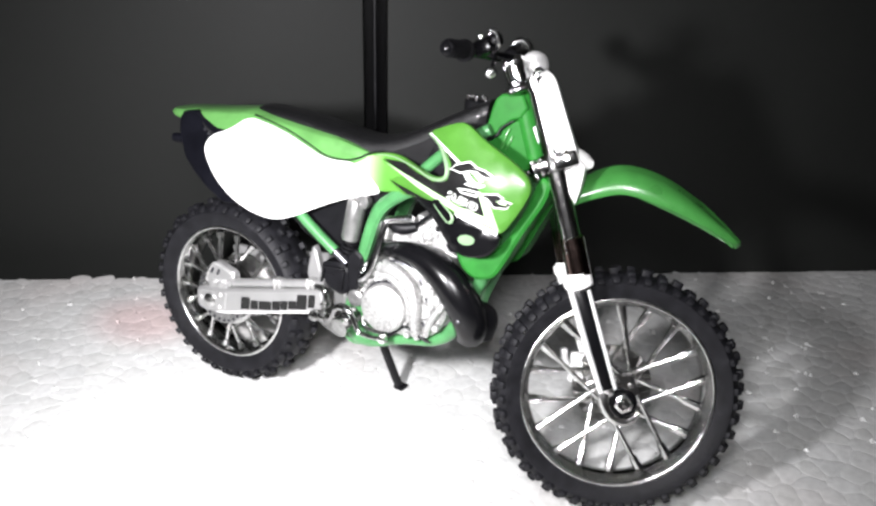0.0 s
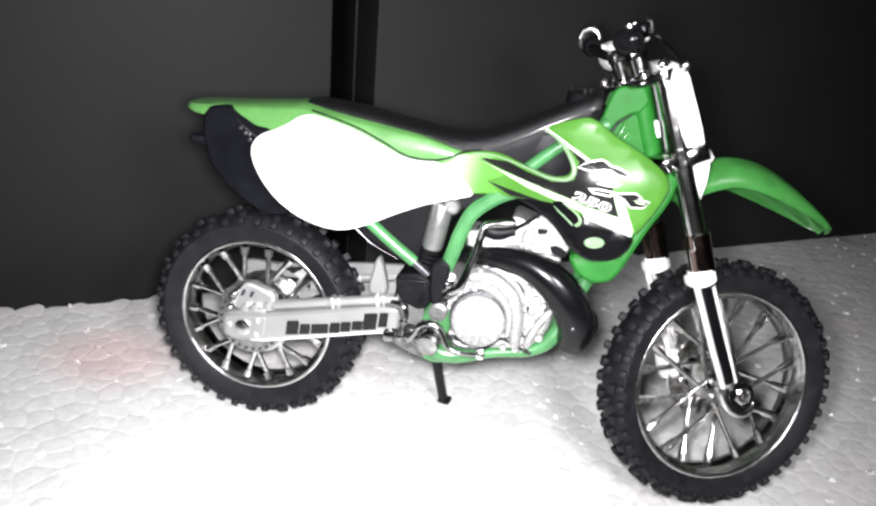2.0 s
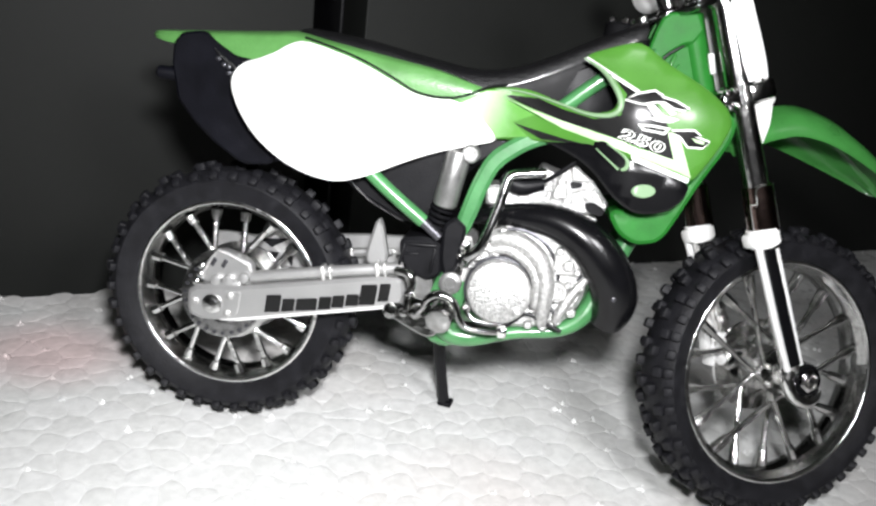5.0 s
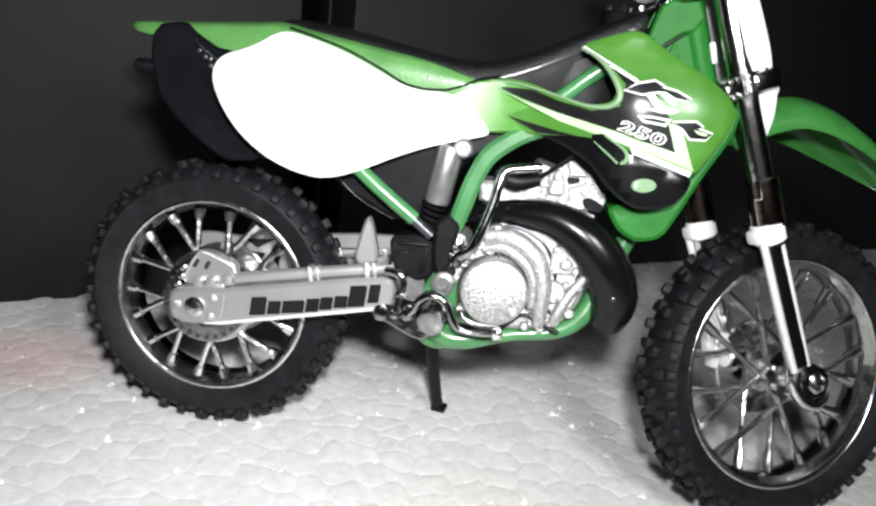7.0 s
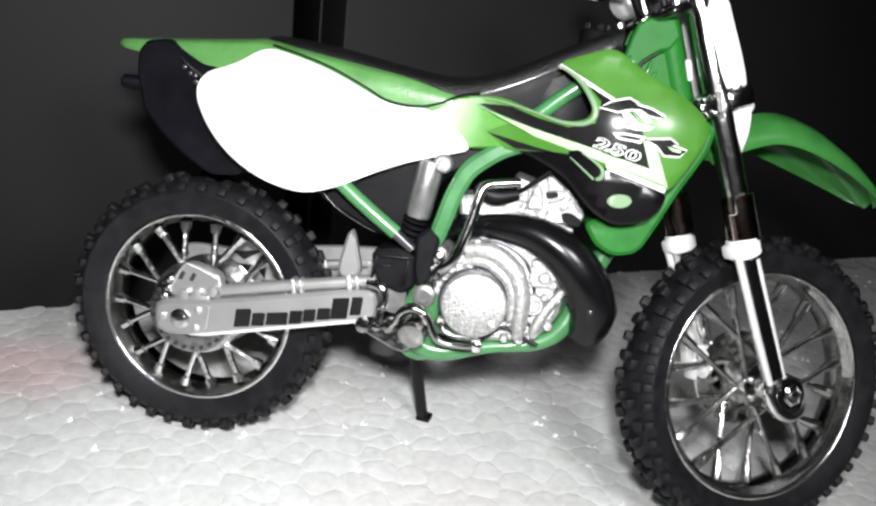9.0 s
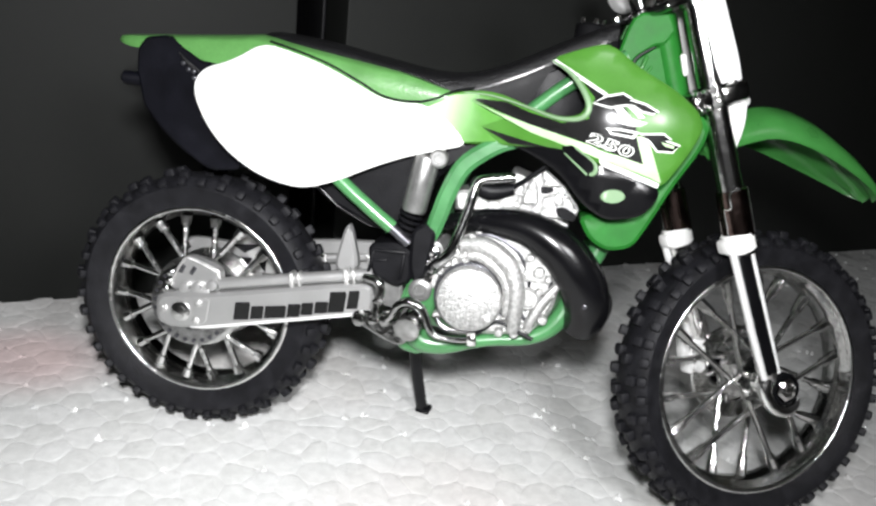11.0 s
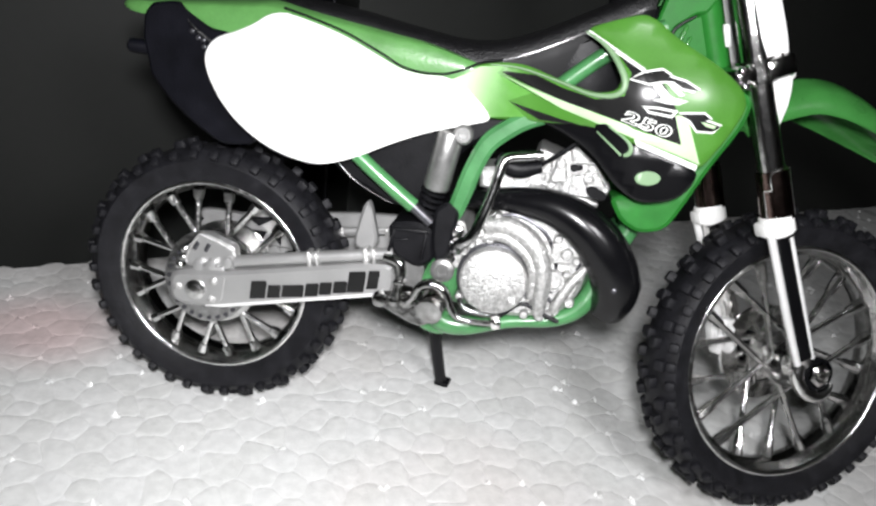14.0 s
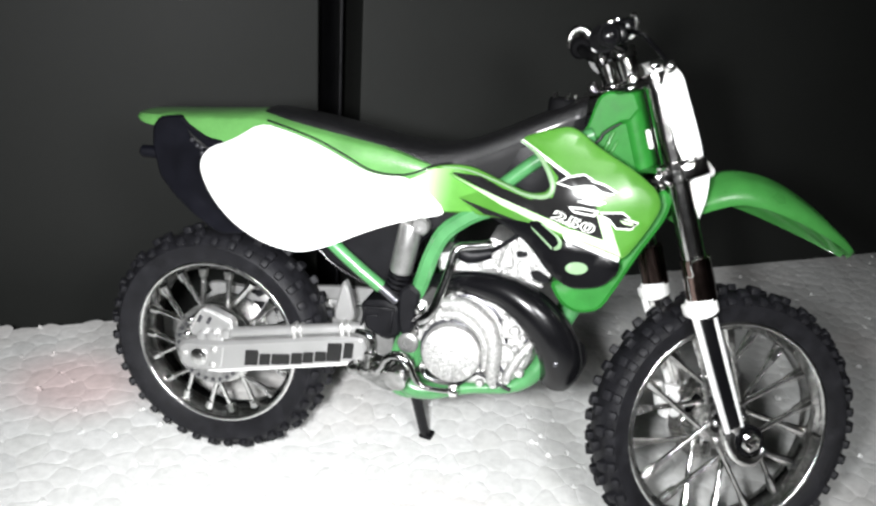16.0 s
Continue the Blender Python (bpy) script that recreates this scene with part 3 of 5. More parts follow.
part("cover_shade", bm, STEEL_DARK, engine, "dark ring standing in for shade round the clutch cover")
# shade between the ribs, put in as dark steel lines
for line in ([(-2.6, 36.5), (0.6, 37.4), (4.4, 35.8), (6.5, 32.0), (6.6, 28.0)], [(-2.8, 34.8), (0.2, 35.4), (3.2, 33.6), (4.5, 30.8), (4.6, 27.4)], [(8.2, 34.2), (9.4, 32.4), (9.2, 31.6)], [(6.0, 27.6), (7.0, 26.6), (7.9, 28.0)]):
    bm = bmesh.new()
    curve_tube(bm, [(x, -7.02, z) for x, z in line], 0.24, 8, 5)
    part("case_shade", bm, STEEL_DARK, engine, "dark line standing in for shade in the casting")
bm = bmesh.new()
lathe(bm, [(0.6, 0.0), (0.6, -0.3), (0.4, -0.4)], (1.7, -9.05, 26.6), 14)
part("cover_boss", bm, SILVER, engine)
bm = bmesh.new()
curve_tube(bm, [(-0.2, -7.9, 23.2), (1.4, -7.9, 24.7), (3.1, -7.9, 26.2), (5.5, -7.9, 25.4), (8.1, -7.9, 24.5)], 0.3, 8, 5)
part("gasket_line", bm, BLACK, engine, "dark gasket line")
bm = bmesh.new()
lathe(bm, [(1.5, 0.3), (1.5, -0.5), (1.3, -0.8), (1.0, -0.8), (0.9, -0.45), (0.2, -0.45)], (6.6, -7.2, 29.8), 24)
part("pump_cover", bm, SILVER, engine)
for x, z, r in ((-5.0, 25.6, 0.6), (-5.3, 31.8, 0.6), (-3.6, 34.6, 0.7), (0.6, 34.9, 0.5), (3.7, 33.2, 0.55), (4.2, 25.9, 0.55), (3.6, 24.6, 0.6), (7.6, 33.6, 0.8), (6.2, 35.4, 0.55), (9.6, 30.9, 0.55), (9.0, 27.3, 0.7), (7.4, 25.9, 0.6), (5.6, 32.6, 0.5), (8.9, 33.0, 0.5), (-1.6, 37.0, 0.5), (8.0, 31.0, 0.5), (-4.6, 33.0, 0.7), (-2.2, 33.9, 0.6), (5.6, 24.8, 0.7), (6.6, 25.2, 0.5), (3.2, 26.6, 0.45)):
    bm = bmesh.new()
    lathe(bm, [(r, 0.3), (r, -0.65), (r * 0.75, -0.9), (r * 0.3, -0.9)], (x, -7.1, z), 12)
    part("case_bolt", bm, SILVER, engine)
bm = bmesh.new()
sheet(bm, round_off([(5.6, 35.9), (7.6, 36.0), (9.2, 34.8), (9.7, 32.6), (5.6, 32.0)], 0.12, 1), lambda x, z: -7.45, 0.8, 0.2, 1.2)
part("case_plate", bm, SILVER, engine)
bm = bmesh.new()
sheet(bm, round_off([(-9.6, 30.0), (-7.6, 35.4), (-5.4, 35.0), (-5.0, 29.0), (-7.5, 27.5)], 0.2, 2), lambda x, z: -6.2, 11, 0.4, 2)
part("gearbox", bm, SILVER, engine)
for x, z, r in ((-6.6, 33.9, 0.9), (-7.6, 32.4, 0.8), (-6.4, 31.6, 0.7), (-7.0, 30.2, 0.7)):
    bm = bmesh.new()
    lathe(bm, [(r, 0.4), (r, -0.5), (r * 0.5, -0.8)], (x, -6.3, z), 12)
    part("kick_knuckle", bm, CHROME, engine)
# cylinder, head and carburettor above the crankcase
bm = bmesh.new()
block(bm, (5.4, 0, 41.5), (8.6, 8.4, 6.8), (0, 14, 0), 0.6)
for k in range(4):
    block(bm, (5.4 + 0.35 * k, 0, 39.4 + 1.45 * k), (9.6, 9.2, 0.5), (0, 14, 0), 0.15)
part("cylinder", bm, SILVER, engine, "silver cylinder with cooling ribs")
bm = bmesh.new()
sheet(bm, round_off([(-5.0, 42.3), (-4.7, 39.5), (3.9, 40.4), (3.3, 41.8), (3.9, 44.0), (2.1, 43.1), (-1.7, 42.7)], 0.12, 1), lambda x, z: -4.6 - 0.25 * math.sin(x * 0.9), 6, 0.4, 0.9)
part("carburettor", bm, SILVER, engine, "silver carburettor body")
bm = bmesh.new()
sheet(bm, round_off([(3.7, 43.9), (4.3, 45.2), (5.9, 46.6), (6.6, 46.6), (9.0, 45.0), (11.5, 42.3), (11.0, 40.6), (6.4, 40.4), (3.7, 40.4)], 0.12, 1), lambda x, z: -4.7 - 0.12 * (x - 4) * 0.4, 0.9, 0.25, 1.0)
bracket = part("head_bracket", bm, SILVER, engine, "silver cast head bracket")
bm = bmesh.new()
sheet(bm, round_off([(4.3, 44.5), (4.8, 45.4), (5.5, 44.9), (6.2, 42.1), (3.8, 41.8)], 0.16, 2), lambda x, z: -5.5, 0.9, 0.25, 0.9)
part("bracket_tongue", bm, SILVER, bracket)
for ends in (((6.1, 44.75), (9.0, 45.05)), ((6.6, 43.2), (9.4, 44.05)), ((5.9, 46.4), (6.3, 44.8)), ((9.0, 44.9), (10.9, 42.4)), ((6.6, 43.1), (6.5, 41.0))):
    bm = bmesh.new()
    tube(bm, [(x, -4.95 - 0.05 * (x - 4), z) for x, z in ends], 0.17, 8)
    part("bracket_rib", bm, SILVER, bracket)
bm = bmesh.new()
sheet(bm, round_off([(6.0, 44.5), (7.7, 44.6), (7.7, 44.0), (6.8, 43.6), (6.2, 43.6)], 0.2, 1), lambda x, z: -4.93, 0.1, 0, 2)
part("bracket_window", bm, BLACK, bracket, "dark gap in the bracket", 0)
bm = bmesh.new()
sheet(bm, round_off([(8.3, 41.9), (9.4, 42.3), (11.2, 41.5), (11.0, 40.5), (9.0, 40.7)], 0.2, 1), lambda x, z: -5.1, 0.1, 0, 2)
part("bracket_window", bm, BLACK, bracket, "dark gap in the bracket", 0)
for x, z, r, y in ((4.9, 44.4, 0.5, -5.55), (8.7, 43.1, 0.75, -5.0), (7.2, 41.9, 0.5, -4.9), (4.0, 41.4, 0.32, -5.3), (4.8, 41.3, 0.32, -5.3), (5.5, 41.5, 0.32, -5.3)):
    bm = bmesh.new()
    lathe(bm, [(r, 0.2), (r, -0.4), (r * 0.7, -0.45), (r * 0.62, -0.2), (r * 0.35, -0.2), (r * 0.3, -0.4), (r * 0.1, -0.42)], (x, y, z), 14)
    part("bracket_bolt", bm, SILVER, bracket)
bm = bmesh.new()
curve_tube(bm, [(2.4, -5.2, 43.8), (4.2, -5.9, 45.4), (6.4, -6.0, 47.4)], 0.3, 8, 4)
part("throttle_cable", bm, BLACK, engine, "thin black cable")
bm = bmesh.new()
curve_tube(bm, [(-3.0, -5.2, 43.9), (-0.5, -5.4, 42.9), (2.6, -5.0, 43.6)], [0.9, 1.2, 0.8], 12, 5)
part("intake_hose", bm, BLACK, engine, "black rubber intake hose")

# -- exhaust expansion chamber --
bm = bmesh.new()
curve_tube(bm, [(-7.0, -3.5, 37.3), (-3.5, -5.0, 38.4), (0.5, -6.2, 39.1), (5.5, -7.0, 39.0), (10.0, -7.4, 36.8), (13.2, -7.2, 33.2), (14.6, -6.0, 29.4), (14.2, -4.4, 26.4)],
           [0.9, 1.3, 1.8, 2.35, 2.9, 3.1, 3.0, 2.6], 24, 8)
part("exhaust_chamber", bm, BLACK_GLOSS, bike, "glossy black exhaust expansion chamber")
bm = bmesh.new()
curve_tube(bm, [(14.6, -5.0, 31.6), (15.6, -3.0, 29.6), (15.4, -2.4, 27.6), (15.2, -2.2, 25.9)], [1.8, 2.6, 2.6, 2.3], 20, 7)
part("exhaust_header", bm, BLACK, bike, "black exhaust header bend")
bm = bmesh.new()
lathe(bm, [(0.32, 0.3), (0.32, -0.25), (0.15, -0.35)], (13.9, -9.6, 30.6), 12)
part("exhaust_bolt", bm, STEEL_DARK, bike)

# -- inner rear guard --
bm = bmesh.new()
rear_box = round_off([(-49.4, 55.2), (-48.3, 56.7), (-45.2, 57.3), (-43.2, 55.9), (-40.7, 54.6), (-38.2, 54.4), (-36, 52), (-34, 47), (-34, 41), (-38.5, 40.3), (-43.1, 42.9), (-46.1, 45.2), (-48.4, 47.8), (-48.9, 50.0), (-49.5, 52.4)], 0.14, 2)
core = [(x, min(z, 55.6)) for x, z in rear_box]
for b2, turned in ((bmesh.new(), False), (bmesh.new(), True)):
    sheet(b2, rear_box, lambda x, z: -6.9 + 0.16 * step((x + 50) / 4) - 0.35 * step((47 - z) / 6), 1.1, 0.35, 1.8)
    merge(bm, flip(b2) if turned else b2)
sheet(bm, core, lambda x, z: -5.9, 11.8, 0.2, 2.5)
guard = part("inner_guard", bm, GUARD_BLACK, bike, "blue-black plastic inner rear mudguard")
bm = bmesh.new()
tube(bm, [(-47.6, -5.2, 51.0), (-51.2, -5.9, 51.0), (-51.6, -6.0, 51.0), (-51.8, -6.0, 51.0)], [1.0, 0.95, 0.9, 0.6], 16)
part("guard_peg", bm, GUARD_BLACK, guard)
bm = bmesh.new()
curve_tube(bm, [(-43.6, -6.8, 55.2), (-42.6, -6.95, 54.3), (-41.2, -6.9, 53.4), (-40.2, -6.9, 52.8)], [0.1, 0.22, 0.25, 0.15], 8, 5)
part("guard_edge", bm, VINYL, guard, "scuffed shiny edge")
# shiny scuffs, put in as small raised dark steel spots
for x, z in ((-43.0, 53.9), (-42.2, 53.2), (-41.5, 53.0), (-41.4, 52.2)):
    bm = bmesh.new()
    lathe(bm, [(0.3, 0.2), (0.28, -0.12), (0.1, -0.2)], (x, -6.85, z), 10)
    part("guard_scuff", bm, STEEL_DARK, guard)

# -- frame --
def frame_tube(name, pts, r, label="", seg=14, mat=None, both=True, flat=1.0):
    for s in ((1, -1) if both else (1,)):
        b = bmesh.new()
        curve_tube(b, [(x, s * y, z) for x, y, z in pts], r, seg, 6, flat)
        part(name, b, mat or GREEN_FRAME, bike, label)

for s in (1, -1):
    bm = bmesh.new()
    band = round_off([(4.4, 51.7), (-0.8, 50.3), (-5.3, 46.8), (-7.0, 42.4), (-8.0, 38.0), (-8.6, 35.4), (-6.6, 34.9), (-5.5, 38.6), (-4.7, 42.0), (-3.5, 45.2), (0.2, 48.3), (4.4, 49.9)], 0.2, 2)
    sheet(bm, band, lambda x, z: -6.6, 2.2, 0.55, 1.2)
    part("frame_upright", bm if s > 0 else flip(bm), GREEN_FRAME, bike, "green painted flat frame upright")
frame_tube("frame_backbone", [(1.6, -4.9, 52.0), (3.6, -5.1, 54.2), (8.4, -5.2, 58.6), (14.0, -4.6, 62.0)], 1.0, "green painted upper frame rail")
frame_tube("frame_cradle", [(-7.0, -4.6, 31.0), (-8.0, -5.4, 26.0), (-8.0, -5.8, 21.8), (-4.5, -5.9, 20.8), (2.0, -5.9, 22.6), (8.0, -5.6, 24.0), (11.2, -5.0, 26.8), (13.0, -4.0, 32.0), (16.0, -3.0, 40.0), (20.0, -2.0, 54.0)], [1.3, 1.5, 1.6, 1.4, 0.9, 1.0, 1.3, 1.2, 1.4, 1.6], "green painted lower frame cradle")
frame_tube("subframe_tube", [(-22.5, -6.6, 43.2), (-18, -6.8, 39.9), (-12.6, -6.8, 36.3)], 0.98, "green painted rear subframe tube")
frame_tube("subframe_stay", [(-13.4, -6.7, 36.8), (-10.2, -6.4, 34.4)], 0.75, "bare metal end of the subframe", 10, STEEL_DARK)
bm = bmesh.new()
sheet(bm, round_off([(-10.8, 24.6), (-9.8, 29.2), (-7.4, 30.4), (-5.6, 29.0), (-5.6, 25.0), (-7.6, 23.0)], 0.2, 2), lambda x, z: -6.2, 2.2, 0.4, 1.5)
sheet(bm, round_off([(-11.4, 21.8), (-9.8, 19.4), (-7.2, 18.9), (-5.0, 20.0), (-5.2, 22.6), (-9.8, 23.0)], 0.22, 2), lambda x, z: -6.6, 2.6, 0.5, 1.5)
part("pivot_plate", bm, GREEN_FRAME, bike, "green painted swingarm pivot plate")
bm = bmesh.new()
lathe(bm, [(1.6, 0.4), (1.6, -0.6), (1.2, -0.9), (0.8, -0.9), (0.7, -0.6), (0.1, -0.6)], (-7.8, -6.4, 28.4), 20)
part("pivot_bolt", bm, BRUSHED, bike)

bm = bmesh.new()
sheet(bm, round_off([(-13.6, 25.2), (-13.2, 29.2), (-10.4, 28.8), (-10.0, 24.8)], 0.2, 2), lambda x, z: -6.0, 1.4, 0.3, 1.5)
part("pivot_casting", bm, BRUSHED, bike, "silver casting beside the pivot")

# airbox, dark mass inside the frame
bm = bmesh.new()
sheet(bm, round_off([(-33, 50), (-29, 43), (-22.5, 38.2), (-16, 35.5), (-11, 35), (-8, 44), (2, 50), (3, 53), (-30, 55)], 0.15, 2), lambda x, z: -4.2, 8.4, 0.5, 3)
airbox = part("airbox", bm, BLACK, bike, "black plastic airbox")
# thin gloss strip added to carry the highlight along the airbox's lower edge
bm = bmesh.new()
curve_tube(bm, [(-26.5, -4.3, 42.6), (-23.9, -4.3, 40.1), (-21.3, -4.3, 37.9), (-18.7, -4.3, 36.6), (-15.9, -4.3, 35.5)], [0.06, 0.1, 0.12, 0.1, 0.06], 8, 5)
part("airbox_edge", bm, BLACK_GLOSS, airbox, "glossy strip added for the highlight on the lower edge")
bm = bmesh.new()
sheet(bm, round_off([(-15.7, 33.6), (-12, 34.3), (-9.6, 33.4), (-9.1, 29.3), (-11.2, 28.0), (-14.8, 29.5)], 0.16, 2), lambda x, z: -6.8, 9.0, 0.45, 1.5)
sheet(bm, round_off([(-9.9, 36.3), (-8.4, 37.7), (-6.6, 36.5), (-6.9, 33.4), (-7.2, 30.4), (-8.8, 29.3), (-9.7, 31.5)], 0.16, 2), lambda x, z: -7.2, 9.0, 0.45, 1.5)
block(bm, (-12.6, -6.95, 33.1), (4.6, 0.6, 0.4), (0, -4, 0), 0.12)
block(bm, (-14.9, -6.95, 31.4), (0.4, 0.6, 3.2), (0, 8, 0), 0.12)
block(bm, (-10.6, -6.95, 31.2), (0.4, 0.6, 3.6), (0, 4, 0), 0.12)
block(bm, (-13.6, -6.9, 31.7), (1.8, 0.5, 0.3), (0, -8, 0), 0.12)
part("linkage_guard", bm, BLACK, bike, "black moulded suspension linkage cover")

# -- rear shock --
bm = bmesh.new()
lathe(bm, [(0.6, 4.3), (1.55, 4.0), (1.75, 3.4), (1.75, -3.2), (1.5, -3.6), (0.8, -3.7)], (0, 0, 0), 24, axis="z")
shock = part("shock_absorber", moved(bm, pose(-9.75, -5.6, 42.3, 0, 8)), BRUSHED, bike, "satin silver shock absorber reservoir")
bm = bmesh.new()
lathe(bm, [(1.25, 0.6), (1.25, -0.9), (0.95, -1.2), (0.6, -1.2), (0.55, -0.8), (0.1, -0.8)], (-7.6, -5.9, 46.3), 20)
part("shock_bolt", bm, BRUSHED, shock)
bm = bmesh.new()
turns = [(1.5 * math.cos(a), 1.5 * math.sin(a), -3.6 - 3.2 * k / 40) for k in range(41) for a in (k * 2 * math.pi * 4 / 40,)]
tube(bm, turns, 0.26, 6)
part("shock_spring", moved(bm, pose(-9.9, -5.0, 42.3, 0, 8)), BLACK, shock, "black coil spring")

# -- side number panels --
PLATE = round_off([(-32.2, 57.9), (-35.4, 55.2), (-39.0, 53.8), (-39.6, 50.9), (-38.0, 47.4), (-35.3, 44.2), (-31.8, 41.8), (-28.2, 40.5), (-24.6, 40.1), (-20.5, 41.6), (-16.6, 43.8), (-11.9, 46.0), (-7.1, 47.5), (-4.0, 48.6), (-6.9, 51.2), (-10.4, 53.0), (-13.4, 52.7), (-16.2, 53.0), (-19.2, 54.3), (-23.7, 56.1), (-28.1, 57.2)], 0.25, 2)


def plate_depth(x, z):
    return -6.2 - 5.0 * step((-4 - x) / 38) * (0.35 + 0.65 * step((58 - z) / 7))


for s in (1, -1):
    bm = bmesh.new()
    sheet(bm, PLATE, plate_depth, 0.7, 0.3, 1.6)
    part("side_number_panel", bm if s > 0 else flip(bm), WHITE, bike, "blank white plastic side number panel")


# -- tail and rear fender --
def tail_rings():
    rows = []
    for x, zc, ze, w, zs in spline([(-53.8, 56.6, 56.2, 3.6, 55.8), (-52.6, 56.9, 56.3, 5.2, 55.5), (-50, 57.2, 56.5, 5.9, 55.1), (-44, 57.9, 57.0, 6.3, 55.4), (-40, 58.4, 57.4, 6.4, 54.1), (-36, 58.9, 57.8, 6.4, 54.0),
                                    (-33, 59.2, 58.1, 6.4, 54.0), (-26, 58.5, 57.4, 6.3, 53.0), (-18, 57.6, 56.6, 6.2, 51.8), (-13, 56.8, 56.1, 6.1, 51.7), (-9.0, 55.8, 55.2, 6.05, 53.0), (-6.0, 54.8, 54.6, 5.8, 54.1)], 3):
        top = [(-w, zs), (-w - 0.15, (zs + ze) / 2), (-w, ze - 0.25), (-w + 0.35, ze + 0.15), (-w * 0.6, ze + (zc - ze) * 0.7), (0, zc)]
        low = [(-w + 0.9, zs + 0.1), (-w + 0.9, ze - 0.9), (-w * 0.6, ze - 0.8), (0, zc - 1.2)]
        loop = top + [(-y, z) for y, z in top[-2::-1]] + [(-y, z) for y, z in low[:-1]] + [low[3]] + low[2::-1]
        rows.append([(x, y, z) for y, z in loop])
    return rows


bm = bmesh.new()
loft(bm, tail_rings())
part("rear_fender", bm, TAIL_GREEN, bike, "green plastic rear fender and tail")

# black strips put in as shade in the seams where tail, number panel and shroud meet
for line in ([(-31.5, 58.2), (-28.0, 57.5), (-23.7, 56.4), (-19.2, 54.65), (-16.2, 53.35), (-13.4, 53.0), (-11.0, 53.2)], [(-11.2, 53.1), (-9.0, 53.9), (-6.6, 55.2), (-4.2, 55.9)]):
    for side in (-1, 1):
        bm = bmesh.new()
        curve_tube(bm, [(x, side * 6.35, z) for x, z in line], 0.15, 8, 5)
        part("seam_shade", bm, BLACK, bike, "black strip for the shaded seam between panels")

# -- seat --
rows = []
for x, zt, w, zb in spline([(-34.0, 58.9, 3.4, 57.4), (-32.0, 59.5, 4.6, 56.6), (-24, 59.0, 5.0, 55.8), (-16, 57.9, 5.2, 55.0), (-9, 57.2, 5.2, 53.6), (-4, 58.0, 5.0, 53.2), (1, 60.2, 4.7, 53.8), (6, 63.0, 4.4, 57), (11, 65.6, 4.0, 61.5), (12.6, 66.2, 3.4, 62.5)], 4):
    half = [(-w * 0.96, zb), (-w, zb + (zt - zb) * 0.4), (-w * 0.985, zt - 2.3), (-w * 0.9, zt - 1.15), (-w * 0.74, zt - 0.45), (-w * 0.42, zt - 0.05), (0, zt + 0.12)]
    rows.append([(x, y, z) for y, z in half + [(-y, z) for y, z in half[-2::-1]]])
bm = bmesh.new()
loft(bm, rows)
seat = part("seat", bm, SEAT_SIDE, bike, "black seat with a grained vinyl top")
# grained cover over the seat's upper face
cover = []
for row in rows:
    top = [Vector(p) for p in row[2:11]]
    cover.append([p + Vector((0, 0.06 if p.y > 0.1 else -0.06 if p.y < -0.1 else 0, 0.1)) for p in top] + [p - Vector((0, 0, 0.3)) for p in top[::-1]])
bm = bmesh.new()
loft(bm, cover)
part("seat_cover", bm, VINYL, seat, "black grained vinyl seat cover")

# -- tank --
bm = bmesh.new()
rows = []
for x, zt, w, zb in ((2, 59.5, 4.2, 51), (6, 61.5, 5.4, 50), (10, 63.6, 4.2, 48), (13.5, 64.4, 2.6, 49), (16.5, 64, 2.0, 50)):
    half = [(-w * 0.8, zb), (-w, zb + (zt - zb) * 0.4), (-w * 0.9, zt - 2), (-w * 0.5, zt - 0.3), (0, zt)]
    rows.append([(x, y, z) for y, z in half + [(-y, z) for y, z in half[-2::-1]]])
loft(bm, rows)
tank = part("fuel_tank", bm, BLACK, bike, "black plastic fuel tank")
bm = bmesh.new()
lathe(bm, [(2.0, -1.6), (2.0, 0.3), (1.7, 0.6), (0.3, 0.7)], (9.2, 0, 65.2), 20, axis="z")
part("tank_cap", bm, GRIP_BLACK, tank, "black tank cap")
for a in range(5):
    bm = bmesh.new()
    lathe(bm, [(0.28, 0.2), (0.28, 1.0), (0.1, 1.1)], (9.2 + 1.5 * math.cos(a * 1.2566), 1.5 * math.sin(a * 1.2566), 65.4), 8, axis="z")
    part("cap_stud", bm, CHROME, tank)


# -- radiator shrouds with their printed graphics --
def shroud_depth(x, z, lift=0.0):
    return -(6.0 + 5.6 * step((x + 4) / 18) * (1 - 0.45 * step((z - 54) / 9)) - 1.5 * step((x - 18) / 8)) - lift


def decal(owner, outline, mat, lift, label="", cut=0.0, name="graphic"):
    b = bmesh.new()
    sheet(b, round_off(outline, cut, 1) if cut else outline, lambda x, z: shroud_depth(x, z, lift), 0.09, 0, 1.0)
    part(name, b, mat, owner, label)


